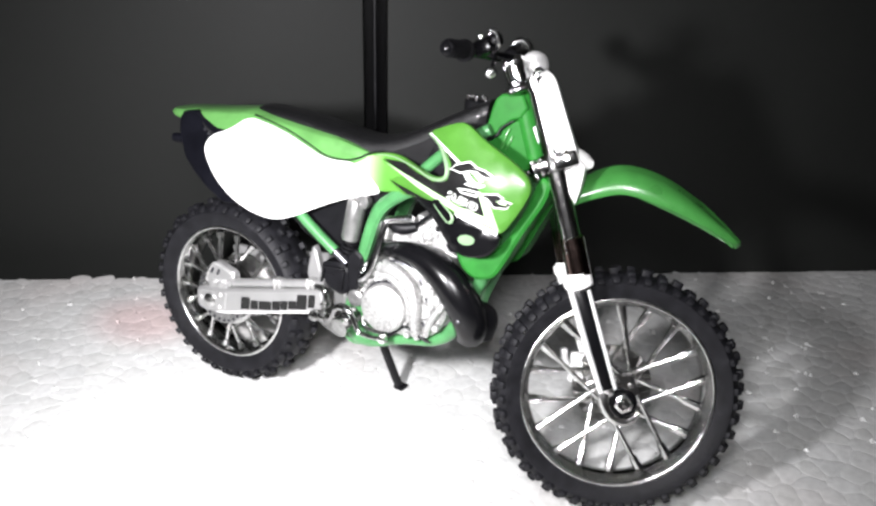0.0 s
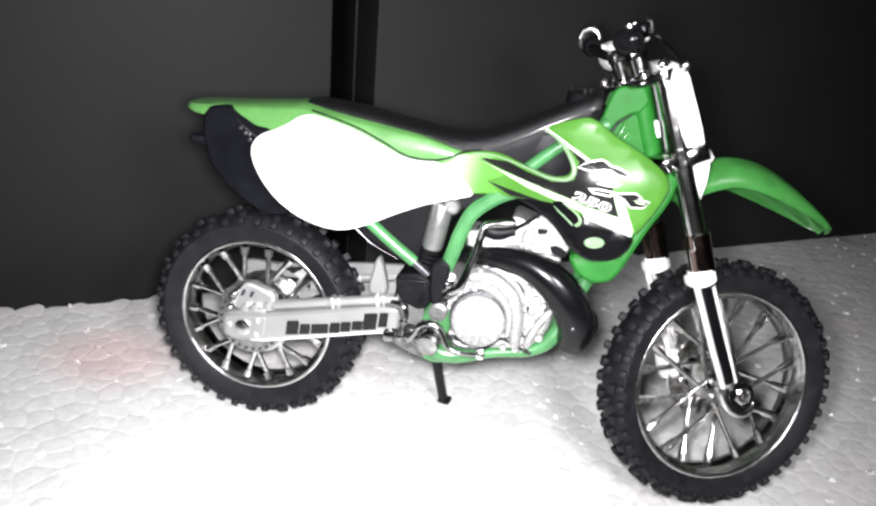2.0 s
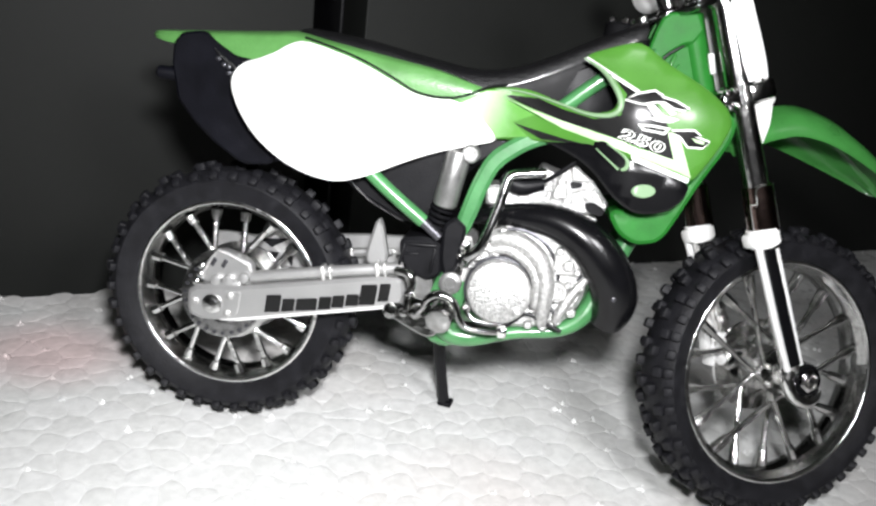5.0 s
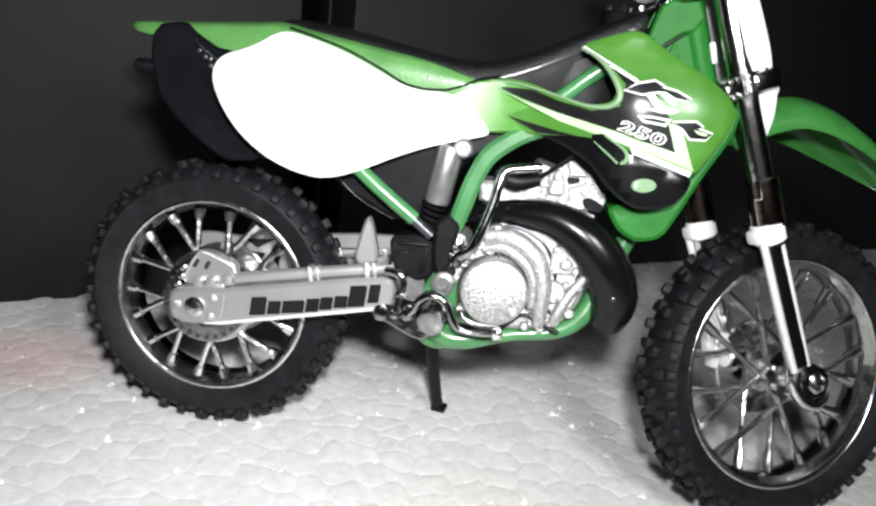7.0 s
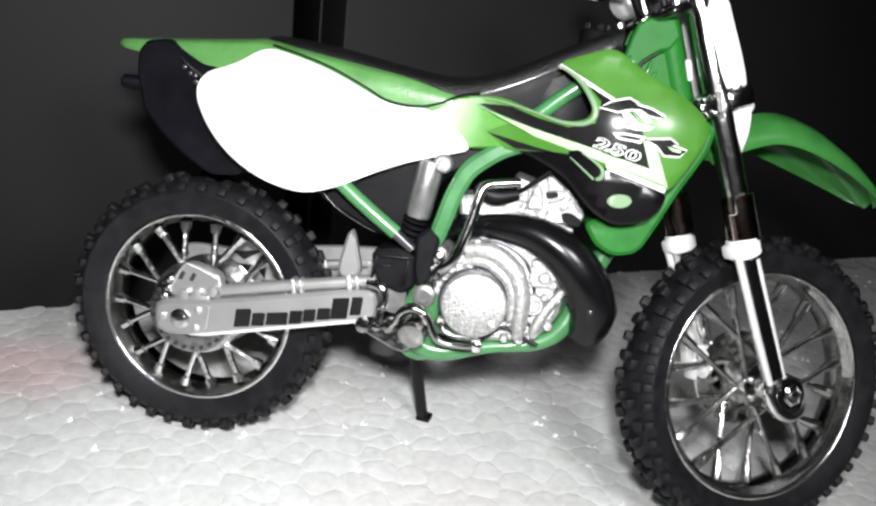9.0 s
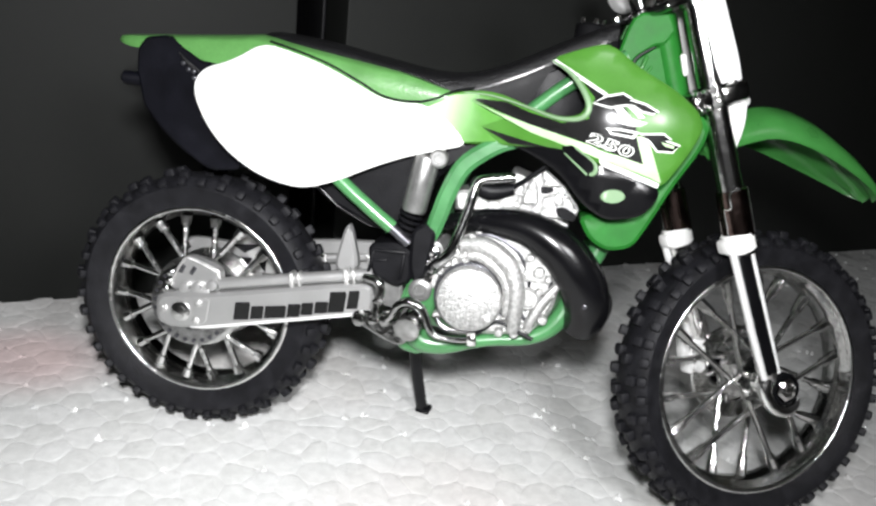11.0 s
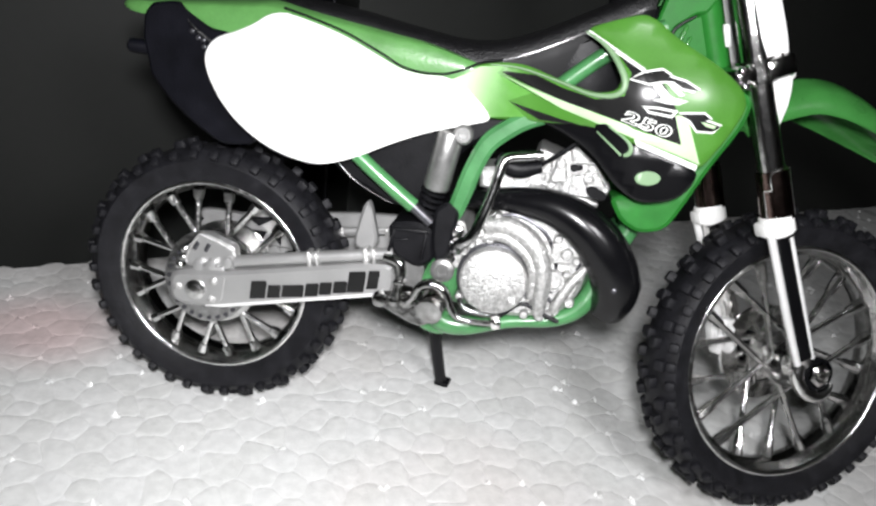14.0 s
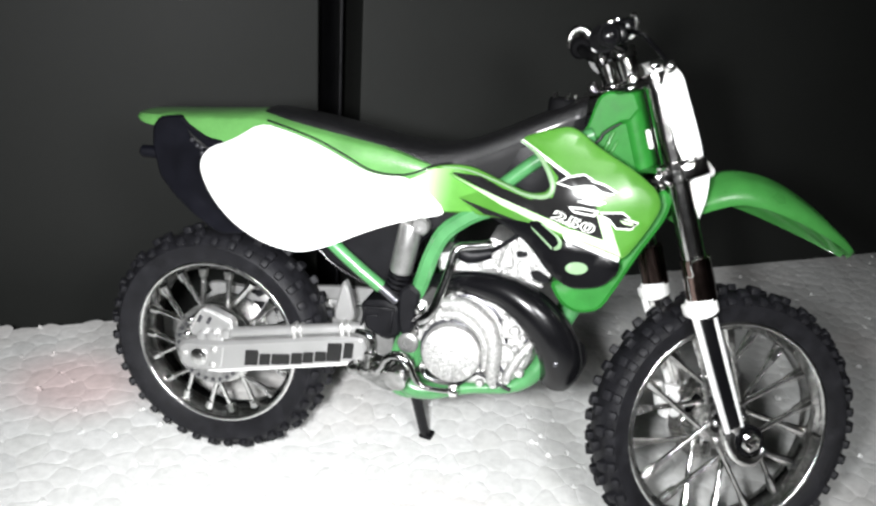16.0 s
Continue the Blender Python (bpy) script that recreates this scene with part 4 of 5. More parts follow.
SHROUD = round_off([(4.6, 60.6), (8, 62.1), (10.8, 63.1), (12.4, 62.6), (15, 60.9), (19.9, 58.7), (22.9, 56.7), (23.8, 54.7), (22.6, 51.5), (20, 46.9), (16.2, 48.1), (12.4, 49.0), (7.7, 50.2), (1.2, 49.3), (-4.4, 48.7), (-8.0, 48.6), (-11.4, 52.6), (-6.7, 55.0), (-3.6, 55.6), (-1.0, 55.6), (3.1, 54.5), (7.1, 53.8), (9.4, 54.5), (9.8, 56.4), (8.0, 58.6)], 0.2, 2)
LOW = round_off([(-1.5, 50.2), (4, 50.0), (7.7, 50.3), (12.4, 49.1), (20.1, 47.2), (19.8, 45.2), (18.1, 43.2), (14.3, 42.3), (11.2, 43.8), (8.0, 47.0), (4.5, 48.6)], 0.2, 2)
for s in (1, -1):
    bm = bmesh.new()
    sheet(bm, SHROUD, shroud_depth, 0.9, 0.3, 1.3)
    shroud = part("radiator_shroud", bm if s > 0 else flip(bm), LIME, bike, "lime green radiator shroud with black and white graphics" if s > 0 else "lime green radiator shroud")
    bm = bmesh.new()
    sheet(bm, LOW, lambda x, z: shroud_depth(x, z, -0.25), 1.2, 0.3, 1.5)
    scoop = part("lower_scoop", bm if s > 0 else flip(bm), BLACK_GLOSS, bike, "glossy black lower scoop with a green oval emblem")
    if s > 0:
        decal(shroud, [(4.9, 60.2), (12.0, 56.9), (13.7, 56.5), (15.4, 54.6), (16.2, 53.0), (17.6, 49.6), (10.1, 51.3), (3.5, 52.3), (-4.1, 54.4), (-3.6, 54.6), (0.0, 54.7), (3.3, 53.8), (7.2, 53.2), (10.2, 54.1), (10.5, 56.7), (8.4, 58.8)], PRINT_BLACK, 0.1, "black printed flash")
        decal(shroud, [(5.2, 60.6), (11.9, 57.35), (11.8, 56.95), (4.9, 60.2)], PRINT_WHITE, 0.12, "white printed line")
        decal(shroud, [(16.0, 52.9), (17.3, 53.1), (19.9, 47.85), (12.2, 49.65), (10.0, 50.15), (3.6, 51.45), (-4.0, 54.1), (3.5, 52.35), (10.2, 51.2), (17.4, 49.75)], PALE_PRINT, 0.12, "white printed stripe")
        decal(shroud, [(12.2, 49.6), (14.4, 49.1), (19.7, 47.75), (19.6, 47.15), (12.6, 48.9)], PRINT_WHITE, 0.12, "white printed line")
        decal(shroud, [(-2.6, 51.1), (3.8, 50.2), (6.4, 49.95), (1.2, 49.6)], PRINT_BLACK, 0.1, "black printed flash")
        # jagged black marks with thin white outlines, joined by white strokes
        for mark in ([(10.5, 56.1), (11.8, 56.9), (13.7, 57.5), (14.8, 57.0), (14.5, 56.9), (16.4, 56.6), (18.0, 55.9), (17.3, 55.8), (16.2, 55.9), (15.1, 56.45), (14.2, 56.4), (13.4, 56.2), (12.5, 55.9)],
                     [(16.4, 53.1), (19.1, 53.5), (20.0, 53.0), (19.3, 52.8), (21.2, 52.4), (20.5, 51.7), (18.7, 51.6), (17.7, 52.6)]):
            decal(shroud, inset_loop(mark, -0.22), PRINT_WHITE, 0.14, "white outline print")
            decal(shroud, mark, PRINT_BLACK, 0.18, "black jagged mark")
        decal(shroud, [(12.7, 56.0), (13.4, 56.3), (15.2, 54.8), (17.0, 54.6), (16.2, 54.1), (15.0, 54.0), (13.3, 54.2), (14.2, 54.5), (13.4, 55.3)], PRINT_WHITE, 0.14, "white jagged print")
        decal(shroud, [(14.4, 56.2), (15.0, 56.2), (16.6, 55.2), (16.0, 55.0)], PRINT_WHITE, 0.15, "white printed stroke")
        decal(shroud, [(18.9, 52.65), (20.7, 52.4), (20.5, 52.05), (19.5, 52.2)], PALE_PRINT, 0.22, "pale notch in the mark")
        decal(shroud, inset_loop([(12.4, 53.25), (13.9, 53.4), (16.2, 53.3), (15.7, 52.7), (14.4, 52.8), (13.1, 52.85)], -0.15), PRINT_WHITE, 0.14, "white jagged print")
        decal(shroud, [(12.7, 53.2), (13.9, 53.3), (15.8, 53.2), (15.5, 52.85), (14.4, 52.9), (13.2, 52.95)], PRINT_BLACK, 0.18, "black jagged mark")
        decal(shroud, [(-8.0, 48.8), (-11.0, 52.5), (-6.7, 54.7), (-3.8, 55.2), (-4.6, 54.2), (0.0, 52.6), (-2.8, 51.2), (-0.5, 49.6), (-4.4, 48.9)], FADE, 0.08, "white print fading into lime")
        # raised lip round the opening
        bm = bmesh.new()
        lip = [(4.9, 60.4), (7.5, 59.0), (9.5, 56.7), (10.0, 55.0), (8.9, 53.9), (6.2, 53.7), (2.9, 54.4), (-2.0, 55.2), (-5.6, 55.1)]
        curve_tube(bm, [(x, shroud_depth(x, z, 0.1), z) for x, z in lip], [0.12, 0.28, 0.38, 0.38, 0.32, 0.24, 0.17, 0.14, 0.08], 10, 5)
        part("opening_lip", bm, LIP_GREEN, shroud, "pale raised lip")
        # printed number
        for ink, bold, lift, words in ((PRINT_WHITE, 0.13, 0.15, "white printed number 250 with black core"), (PRINT_BLACK, 0.0, 0.2, "black core of the number 250")):
            font = bpy.data.curves.new("number_250", "FONT")
            font.body, font.size, font.extrude, font.shear, font.space_character, font.offset = "250", 2.35, 0.03, 0.2, 1.12, bold
            tmp = bpy.data.objects.new("number_250", font)
            scene.collection.objects.link(tmp)
            bpy.context.view_layer.update()
            me = bpy.data.meshes.new_from_object(tmp.evaluated_get(bpy.context.evaluated_depsgraph_get()))
            bpy.data.objects.remove(tmp)
            me.materials.append(ink)
            for v in me.vertices:
                x, z = 10.4 + v.co.x * 1.4, 51.5 + v.co.y * 0.74 - 0.3 * v.co.x
                v.co = Vector((x, shroud_depth(x, z, lift) + v.co.z, z)) * MM
            num = new("number_print", me)
            num.parent = shroud
            tagged(num, words)
        bm = bmesh.new()
        sheet(bm, [(14.6 + 1.45 * math.cos(a), 45.4 + 0.85 * math.sin(a) + 0.15 * math.cos(a)) for a in (2 * math.pi * k / 24 for k in range(24))], lambda x, z: shroud_depth(x, z, 0.0), 0.2, 0.1, 1.2)
        part("emblem", bm, LIP_GREEN, scoop, "oval green emblem")
        decal(scoop, [(7.6, 50.4), (8.9, 50.8), (11.4, 49.5), (12.1, 48.6), (11.8, 47.8), (11.2, 47.5), (8.0, 49.6)], BLACK_GLOSS, 0.3, "raised glossy black tab", 0.16, "scoop_trim")
        bm = bmesh.new()
        curve_tube(bm, [(x, shroud_depth(x, z, 0.32), z) for x, z in ((9.2, 50.5), (11.3, 49.4), (12.0, 48.6), (11.9, 47.9), (11.4, 47.6))], [0.08, 0.16, 0.26, 0.3, 0.2], 8, 5)
        curve_tube(bm, [(x, shroud_depth(x, z, 0.32), z) for x, z in ((8.0, 49.7), (9.6, 48.6), (11.1, 47.55))], [0.07, 0.12, 0.14], 8, 5)
        part("scoop_edge", bm, LIP_GREEN, scoop, "pale edge of the tab")

# green lower radiator duct and headstock
for s in (1, -1):
    b = bmesh.new()
    sheet(b, round_off([(11.0, 42.0), (13.0, 39.0), (15.5, 37.9), (18.6, 38.8), (20.4, 42.6), (22.2, 47.0), (25.0, 52.4), (25.4, 55.2), (23.6, 56.6), (22.0, 50.5), (18.5, 43.0)], 0.2, 2), lambda x, z: -8.0 + 0.12 * (z - 40), 4.6, 0.5, 1.6)
    part("radiator_duct", b if s > 0 else flip(b), GREEN_SATIN, bike, "green lower radiator duct")
    b = bmesh.new()
    sheet(b, round_off([(11.3, 60.2), (12.3, 61.7), (13.0, 62.8), (13.5, 65.3), (14.0, 66.8), (14.9, 67.6), (18.3, 68.0), (19.4, 66.0), (18.4, 64.2), (17.2, 63.9), (15.3, 62.3), (14.8, 61.4), (13.4, 60.5), (11.8, 59.4)], 0.1, 1), lambda x, z: -3.75, 2.6, 0.3, 1.1)
    rad = part("radiator_cowl", b if s > 0 else flip(b), GREEN_SATIN, bike, "green radiator cowl beside the headstock")
    b = bmesh.new()
    sheet(b, [(11.5, 59.3), (13.5, 60.3), (14.9, 61.2), (15.4, 62.1), (17.2, 63.7), (18.6, 64.0), (20.6, 58.6), (20.4, 56.2), (17.0, 55.6), (12.6, 57.4)], lambda x, z: -3.0, 1.8, 0.25, 1.3)
    part("cowl_panel", b if s > 0 else flip(b), GREEN_SATIN, rad, "recessed green lower cowl panel")
    if s > 0:
        for (x1, z1), (x2, z2), r in (((15.5, 58.9), (16.6, 62.6), 0.3), ((16.3, 58.9), (17.3, 61.4), 0.24)):
            b = bmesh.new()
            tube(b, [(x1, -3.0, z1), (x1 + 0.1, -3.1, z1 + 0.3), (x2 - 0.1, -3.1, z2 - 0.3), (x2, -2.95, z2)], [r * 0.6, r, r, r * 0.5], 10)
            part("cowl_rib", b, GREEN, rad)
        b = bmesh.new()
        curve_tube(b, [(x, -3.55, z - 0.1) for x, z in ((11.9, 59.3), (13.4, 60.4), (14.8, 61.3), (15.2, 62.2), (16.3, 63.2), (17.3, 63.85))], [0.3, 0.32, 0.26, 0.22, 0.2, 0.12], 6, 4)
        part("cowl_groove", b, BLACK, rad, "dark groove")
bm = bmesh.new()
tube(bm, [(21.5, 0, 57.2), (21.4, 0, 57.5), (17.5, 0, 67.6), (17.4, 0, 67.9)], [1.7, 2.1, 2.1, 1.8], 28, 1.65)
headstock = part("headstock", bm, GREEN_SATIN, bike, "green painted headstock")
# a small white block added beside the headstock
bm = bmesh.new()
block(bm, (21.3, -2.9, 62.1), (0.8, 0.9, 2.8), (18, -22, 0), 0.3)
part("headstock_block", bm, WHITE, headstock, "small white block beside the headstock")


# ---- front end, in the steering frame ----
def steered(name, b, mat, label="", parent=None, smooth=38):
    return part(name, moved(b, FORK), mat, parent or bike, label, smooth)


for s in (-1, 1):
    y = 6.6 * s
    bm = bmesh.new()
    tube(bm, [(3.4, y, 31.0), (3.4, y, 30.4), (1.8, y, 8.2), (1.1, y, -2.0)], [1.1, 1.6, 1.6, 1.6], 20)
    leg = steered("fork_leg", bm, FORK_CHROME, "chrome front fork leg with a white guard")
    # chrome sleeve over the lower end, a brown reflection put into its colour, with a bright step at its top
    bm = bmesh.new()
    tube(bm, [(1.8, y, 6.5), (1.8, y, 6.3), (1.2, y, 0.4)], [1.62, 1.95, 1.98], 24)
    steered("fork_sleeve", bm, REFLECT_CHROME, "dark chrome sleeve with a brown reflection in its colour", leg)
    bm = bmesh.new()
    curve_tube(bm, [(-0.25, y + 0.5 * s, 4.4), (0.2, y + 1.35 * s, 4.5), (0.35, y + 1.5 * s, 6.2), (1.6, y + 2.0 * s, 6.6)], 0.14, 8, 4)
    tube(bm, [(-0.2, y + 0.5 * s, 4.4), (-0.7, y + 0.6 * s, 0.4)], 0.11, 8)
    tube(bm, [(3.4, y + 1.0 * s, 6.2), (2.9, y + 1.0 * s, 0.4)], 0.12, 8)
    steered("sleeve_edge", bm, PLATED, "thin bright edge", leg)
    bm = bmesh.new()
    tube(bm, [(0.9, y, -0.5), (0.3, y, -18.5), (0.3, y, -19.5)], [1.35, 1.35, 1.0], 18)
    steered("lower_slider", bm, CHROME, "", leg)
    bm = bmesh.new()
    tube(bm, [(1.0, y, 1.0), (1.0, y, 0.7), (0.9, y, -1.3), (0.9, y, -1.6)], [1.8, 2.05, 2.05, 1.8], 20)
    block(bm, (-0.4, y, -0.4), (2.4, 2.6, 1.9), (0, 4, 0), 0.5)
    steered("guard_collar", bm, WHITE, "white plastic collar", leg)
    # guard: two white rails with a dark slot between them
    bm = bmesh.new()
    for dx, wide in ((-1.3, 1.3), (1.35, 0.95)):
        tube(bm, [(0.45 + dx, y + 0.9 * s, -1.0), (0.2 + dx * 0.95, y + 0.9 * s, -12), (0.15 + dx * 0.85, y + 0.9 * s, -18.6)], [0.4 * wide, 0.38 * wide, 0.34 * wide], 10)
    steered("fork_guard", bm, BRIGHT, "pale fork guard rails", leg)
    bm = bmesh.new()
    block(bm, (0.3, y + 1.0 * s, -10), (1.7, 0.8, 16.6), (0, 1, 0), 0.2)
    steered("guard_slot", bm, BLACK_GLOSS, "dark slot in the guard", leg)
    bm = bmesh.new()
    curve_tube(bm, [(0.2, y, -18.4), (-0.9, y + 0.2 * s, -20.4), (-0.6, y + 0.4 * s, -22.8), (0.9, y + 0.5 * s, -24.2), (2.6, y + 0.5 * s, -24.2), (3.6, y + 0.4 * s, -23.4)], [1.1, 0.95, 0.85, 0.8, 0.6, 0.35], 12, 5)
    steered("axle_clamp", bm, PLATED, "", leg)
    bm = bmesh.new()
    prof = [(2.2, 0.2), (2.2, 0.9), (2.0, 1.2), (1.75, 1.25), (1.65, 0.9), (0.2, 0.9)]
    lathe(bm, [(r, o * s) for r, o in prof], (1.9, y - 0.3 * s, -21.3), 28)
    steered("axle_nut", bm, BLACK_GLOSS, "glossy black axle collar", leg)
    bm = bmesh.new()
    lathe(bm, [(1.6, 0.7 * s), (1.55, 1.4 * s), (1.15, 1.65 * s), (1.0, 1.4 * s), (0.6, 1.4 * s), (0.5, 1.75 * s), (0.1, 1.85 * s)], (1.9, y - 0.3 * s, -21.3), 6)
    steered("axle_bolt", bm, CHROME, "chrome hexagonal axle bolt", leg)
bm = bmesh.new()
tube(bm, [(2.0, -6.4, -21.4), (2.0, 6.4, -21.4)], 0.9, 14)
steered("front_axle", bm, CHROME, "chrome front axle")
for k in range(6):
    a = k * math.pi / 3 + 0.3
    bm = bmesh.new()
    lathe(bm, [(0.45, 0.3), (0.45, -0.4), (0.2, -0.6)], (1.9 + 2.6 * math.cos(a), -2.4, -21.3 + 2.6 * math.sin(a)), 10)
    steered("hub_bolt", bm, PLATED)
# front brake disc on the far side
bm = bmesh.new()
lathe(bm, [(6.8, -0.25), (6.8, 0.25), (4.4, 0.25), (4.4, -0.25)], (2.0, 3.6, -21.4), 44, closed=True)
for k in range(5):
    a = k * 1.2566
    tube(bm, [(2.0 + 2.2 * math.cos(a), 3.4, -21.4 + 2.2 * math.sin(a)), (2.0 + 4.6 * math.cos(a + 0.4), 3.6, -21.4 + 4.6 * math.sin(a + 0.4))], 0.45, 8)
steered("front_disc", bm, CHROME, "chrome front brake disc")
bm = bmesh.new()
block(bm, (-2.8, 4.6, -17.2), (2.8, 2.2, 5.2), (0, 24, 0), 0.5)
block(bm, (-4.4, 4.2, -15.2), (1.2, 1.8, 4.2), (0, 10, 0), 0.4)
lathe(bm, [(0.9, -1.6), (0.9, -1.1)], (-2.6, 4.6, -16.2), 12)
lathe(bm, [(0.9, -1.6), (0.9, -1.1)], (-3.2, 4.6, -18.4), 12)
steered("front_caliper", bm, BRIGHT, "silver front brake caliper")

# triple clamps and stem
bm = bmesh.new()
block(bm, (1.2, 0, 18.2), (5.0, 16.6, 2.6), (0, 0, 0), 0.8)
for s in (-1, 1):
    tube(bm, [(2.4, 6.6 * s, 16.8), (2.6, 6.6 * s, 19.6)], 2.2, 18)
    block(bm, (4.0, 8.7 * s, 18.1), (3.6, 1.3, 2.5), (0, 0, 8 * s), 0.5)
lower = steered("lower_triple_clamp", bm, RIM_CHROME, "chrome lower fork clamp")
for s in (-1, 1):
    for z in (17.3, 19.2):
        for x in (0.2, -0.9, 4.4):
            b = bmesh.new()
            lathe(b, [(0.36, 0.4 * s), (0.36, 1.0 * s), (0.18, 1.15 * s)], (x, 7.9 * s, z), 10)
            steered("clamp_bolt", b, CHROME, "", lower)
bm = bmesh.new()
block(bm, (1.0, 0, 30.4), (4.2, 15.0, 1.1), (0, 0, 0), 0.45)
for s in (-1, 1):
    tube(bm, [(3.2, 6.5 * s, 29.6), (3.2, 6.5 * s, 31.2)], 1.75, 18)
upper = steered("upper_triple_clamp", bm, RIM_CHROME, "chrome upper fork clamp")
for s in (-1, 1):
    for x in (0.3, 3.8):
        b = bmesh.new()
        lathe(b, [(0.7, 0.4), (0.7, 1.1), (0.4, 1.4)], (x, 6.4 * s, 30.6), 10, axis="z")
        steered("clamp_bolt", b, CHROME, "", upper)
    b = bmesh.new()
    y = -4.4 if s < 0 else 1.2
    tube(b, [(1.0, y, 30.2), (1.0, y, 31.0), (1.1, y, 31.4), (1.1, y, 34.0)], [1.75, 1.7, 1.3, 1.4], 20)
    block(b, (1.1, y, 34.7), (2.9, 2.4, 2.0), (0, 0, 0), 0.6)
    steered("bar_mount", b, FORK_CHROME, "chrome handlebar mount", upper)
b = bmesh.new()
tube(b, [(-0.2, 0, 16), (-0.2, 0, 30.8)], 1.6, 18)
steered("steering_stem", b, CHROME)

# handlebar, its near end swept back and its far end turned ahead
b = bmesh.new()
curve_tube(b, [(-7.6, -21, 37.3), (-5.4, -14, 37.3), (-1.6, -8.5, 36.0), (1.0, -4.4, 35.2), (1.1, 0, 35.2), (1.2, 4.4, 35.2), (1.6, 8.5, 36.4), (2.8, 12.4, 37.6), (4.4, 16.0, 38.3)], 0.75, 14, 6)
bar = steered("handlebar", b, BLACK_GLOSS, "black handlebar with black grips and levers")
b = bmesh.new()
tube(b, [(-8.15, -22.3, 37.4), (-8.1, -22.2, 37.4), (-7.95, -21.7, 37.4), (-6.0, -15.6, 37.3), (-5.9, -15.3, 37.3), (-5.6, -14.7, 37.2)], [0.3, 0.75, 1.1, 1.05, 1.6, 1.5], 16)
steered("grip", b, GRIP_BLACK, "black rubber handlebar grip", bar)
b = bmesh.new()
lathe(b, [(0.05, -0.55), (0.6, -0.4), (1.0, 0.0), (0.6, 0.4)], (-8.05, -22.0, 37.4), 16)
steered("grip_end", b, BLACK_GLOSS, "glossy black grip end", bar)
for k in range(6):
    b = bmesh.new()
    lathe(b, [(1.05, -0.16), (1.28, -0.08), (1.28, 0.08), (1.05, 0.16)], (-7.8 + 0.32 * k, -21.2 + k, 37.4), 14, closed=True)
    steered("grip_rib", b, GRIP_BLACK, "", bar)
b = bmesh.new()
tube(b, [(1.9, 10.4, 37.0), (2.1, 10.8, 37.1), (4.8, 16.4, 38.4), (5.0, 16.8, 38.5)], [1.2, 1.6, 1.5, 1.2], 16)
steered("grip", b, GRIP_BLACK, "black rubber handlebar grip with a chrome end", bar)
b = bmesh.new()
lathe(b, [(0.3, -0.5), (0.8, -0.6), (0.95, -1.0), (1.7, -1.1), (2.15, -0.6), (2.15, 0.5), (1.5, 1.1), (0.3, 1.2)], (0, 0, 0), 22)
steered("grip_ring", moved(b, pose(5.1, 17.0, 38.5, 0, 0, -24)), PLATED, "chrome ring on the grip end", bar)
b = bmesh.new()
block(b, (-2.9, -12.2, 37.2), (2.6, 3.0, 2.4), (0, 0, -20), 0.6)
block(b, (-1.2, -11.4, 37.8), (2.4, 2.2, 1.9), (0, 0, -20), 0.6)
steered("lever_perch", b, BLACK_GLOSS, "black lever perch", bar)
b = bmesh.new()
curve_tube(b, [(-1.4, -12.4, 36.6), (-1.0, -13.2, 37.0), (-0.8, -13.8, 37.7), (-0.9, -14.2, 38.6), (-1.7, -14.4, 38.9)], [0.5, 0.42, 0.36, 0.32, 0.25], 10, 5)
steered("lever", b, PLATED, "chrome hand lever", bar)
for x, y in ((-3.0, -12.0), (-1.4, -10.6)):
    b = bmesh.new()
    lathe(b, [(0.5, -0.4), (0.5, 0.5), (0.2, 0.7)], (x, y, 38.5), 10, axis="z")
    steered("perch_bolt", b, PLATED, "", bar)

b = bmesh.new()
lathe(b, [(0.3, -2.2), (1.4, -2.1), (2.15, -1.5), (2.45, -0.6), (2.45, 1.0), (1.9, 1.5), (0.3, 1.6)], (5.9, 11.4, 34.6), 28)
block(b, (4.2, 11.4, 36.2), (3.4, 1.6, 1.2), (0, 35, 0), 0.3)
steered("bar_clamp", b, BRIGHT, "bright plated handlebar clamp", bar)
b = bmesh.new()
curve_tube(b, [(-1.4, -12.2, 37.2), (-1.6, -16.4, 36.0), (-3.4, -23.0, 32.9)], [0.3, 0.3, 0.25], 8, 5)
steered("front_lever", b, BLACK_GLOSS, "thin black lever with a chrome ball end", bar)
b = bmesh.new()
lathe(b, [(0.05, -0.75), (0.5, -0.55), (0.75, 0.0), (0.5, 0.55), (0.05, 0.75)], (-3.7, -23.8, 32.45), 14)
part("lever_ball", moved(b, FORK), PLATED, bar, "chrome ball end")

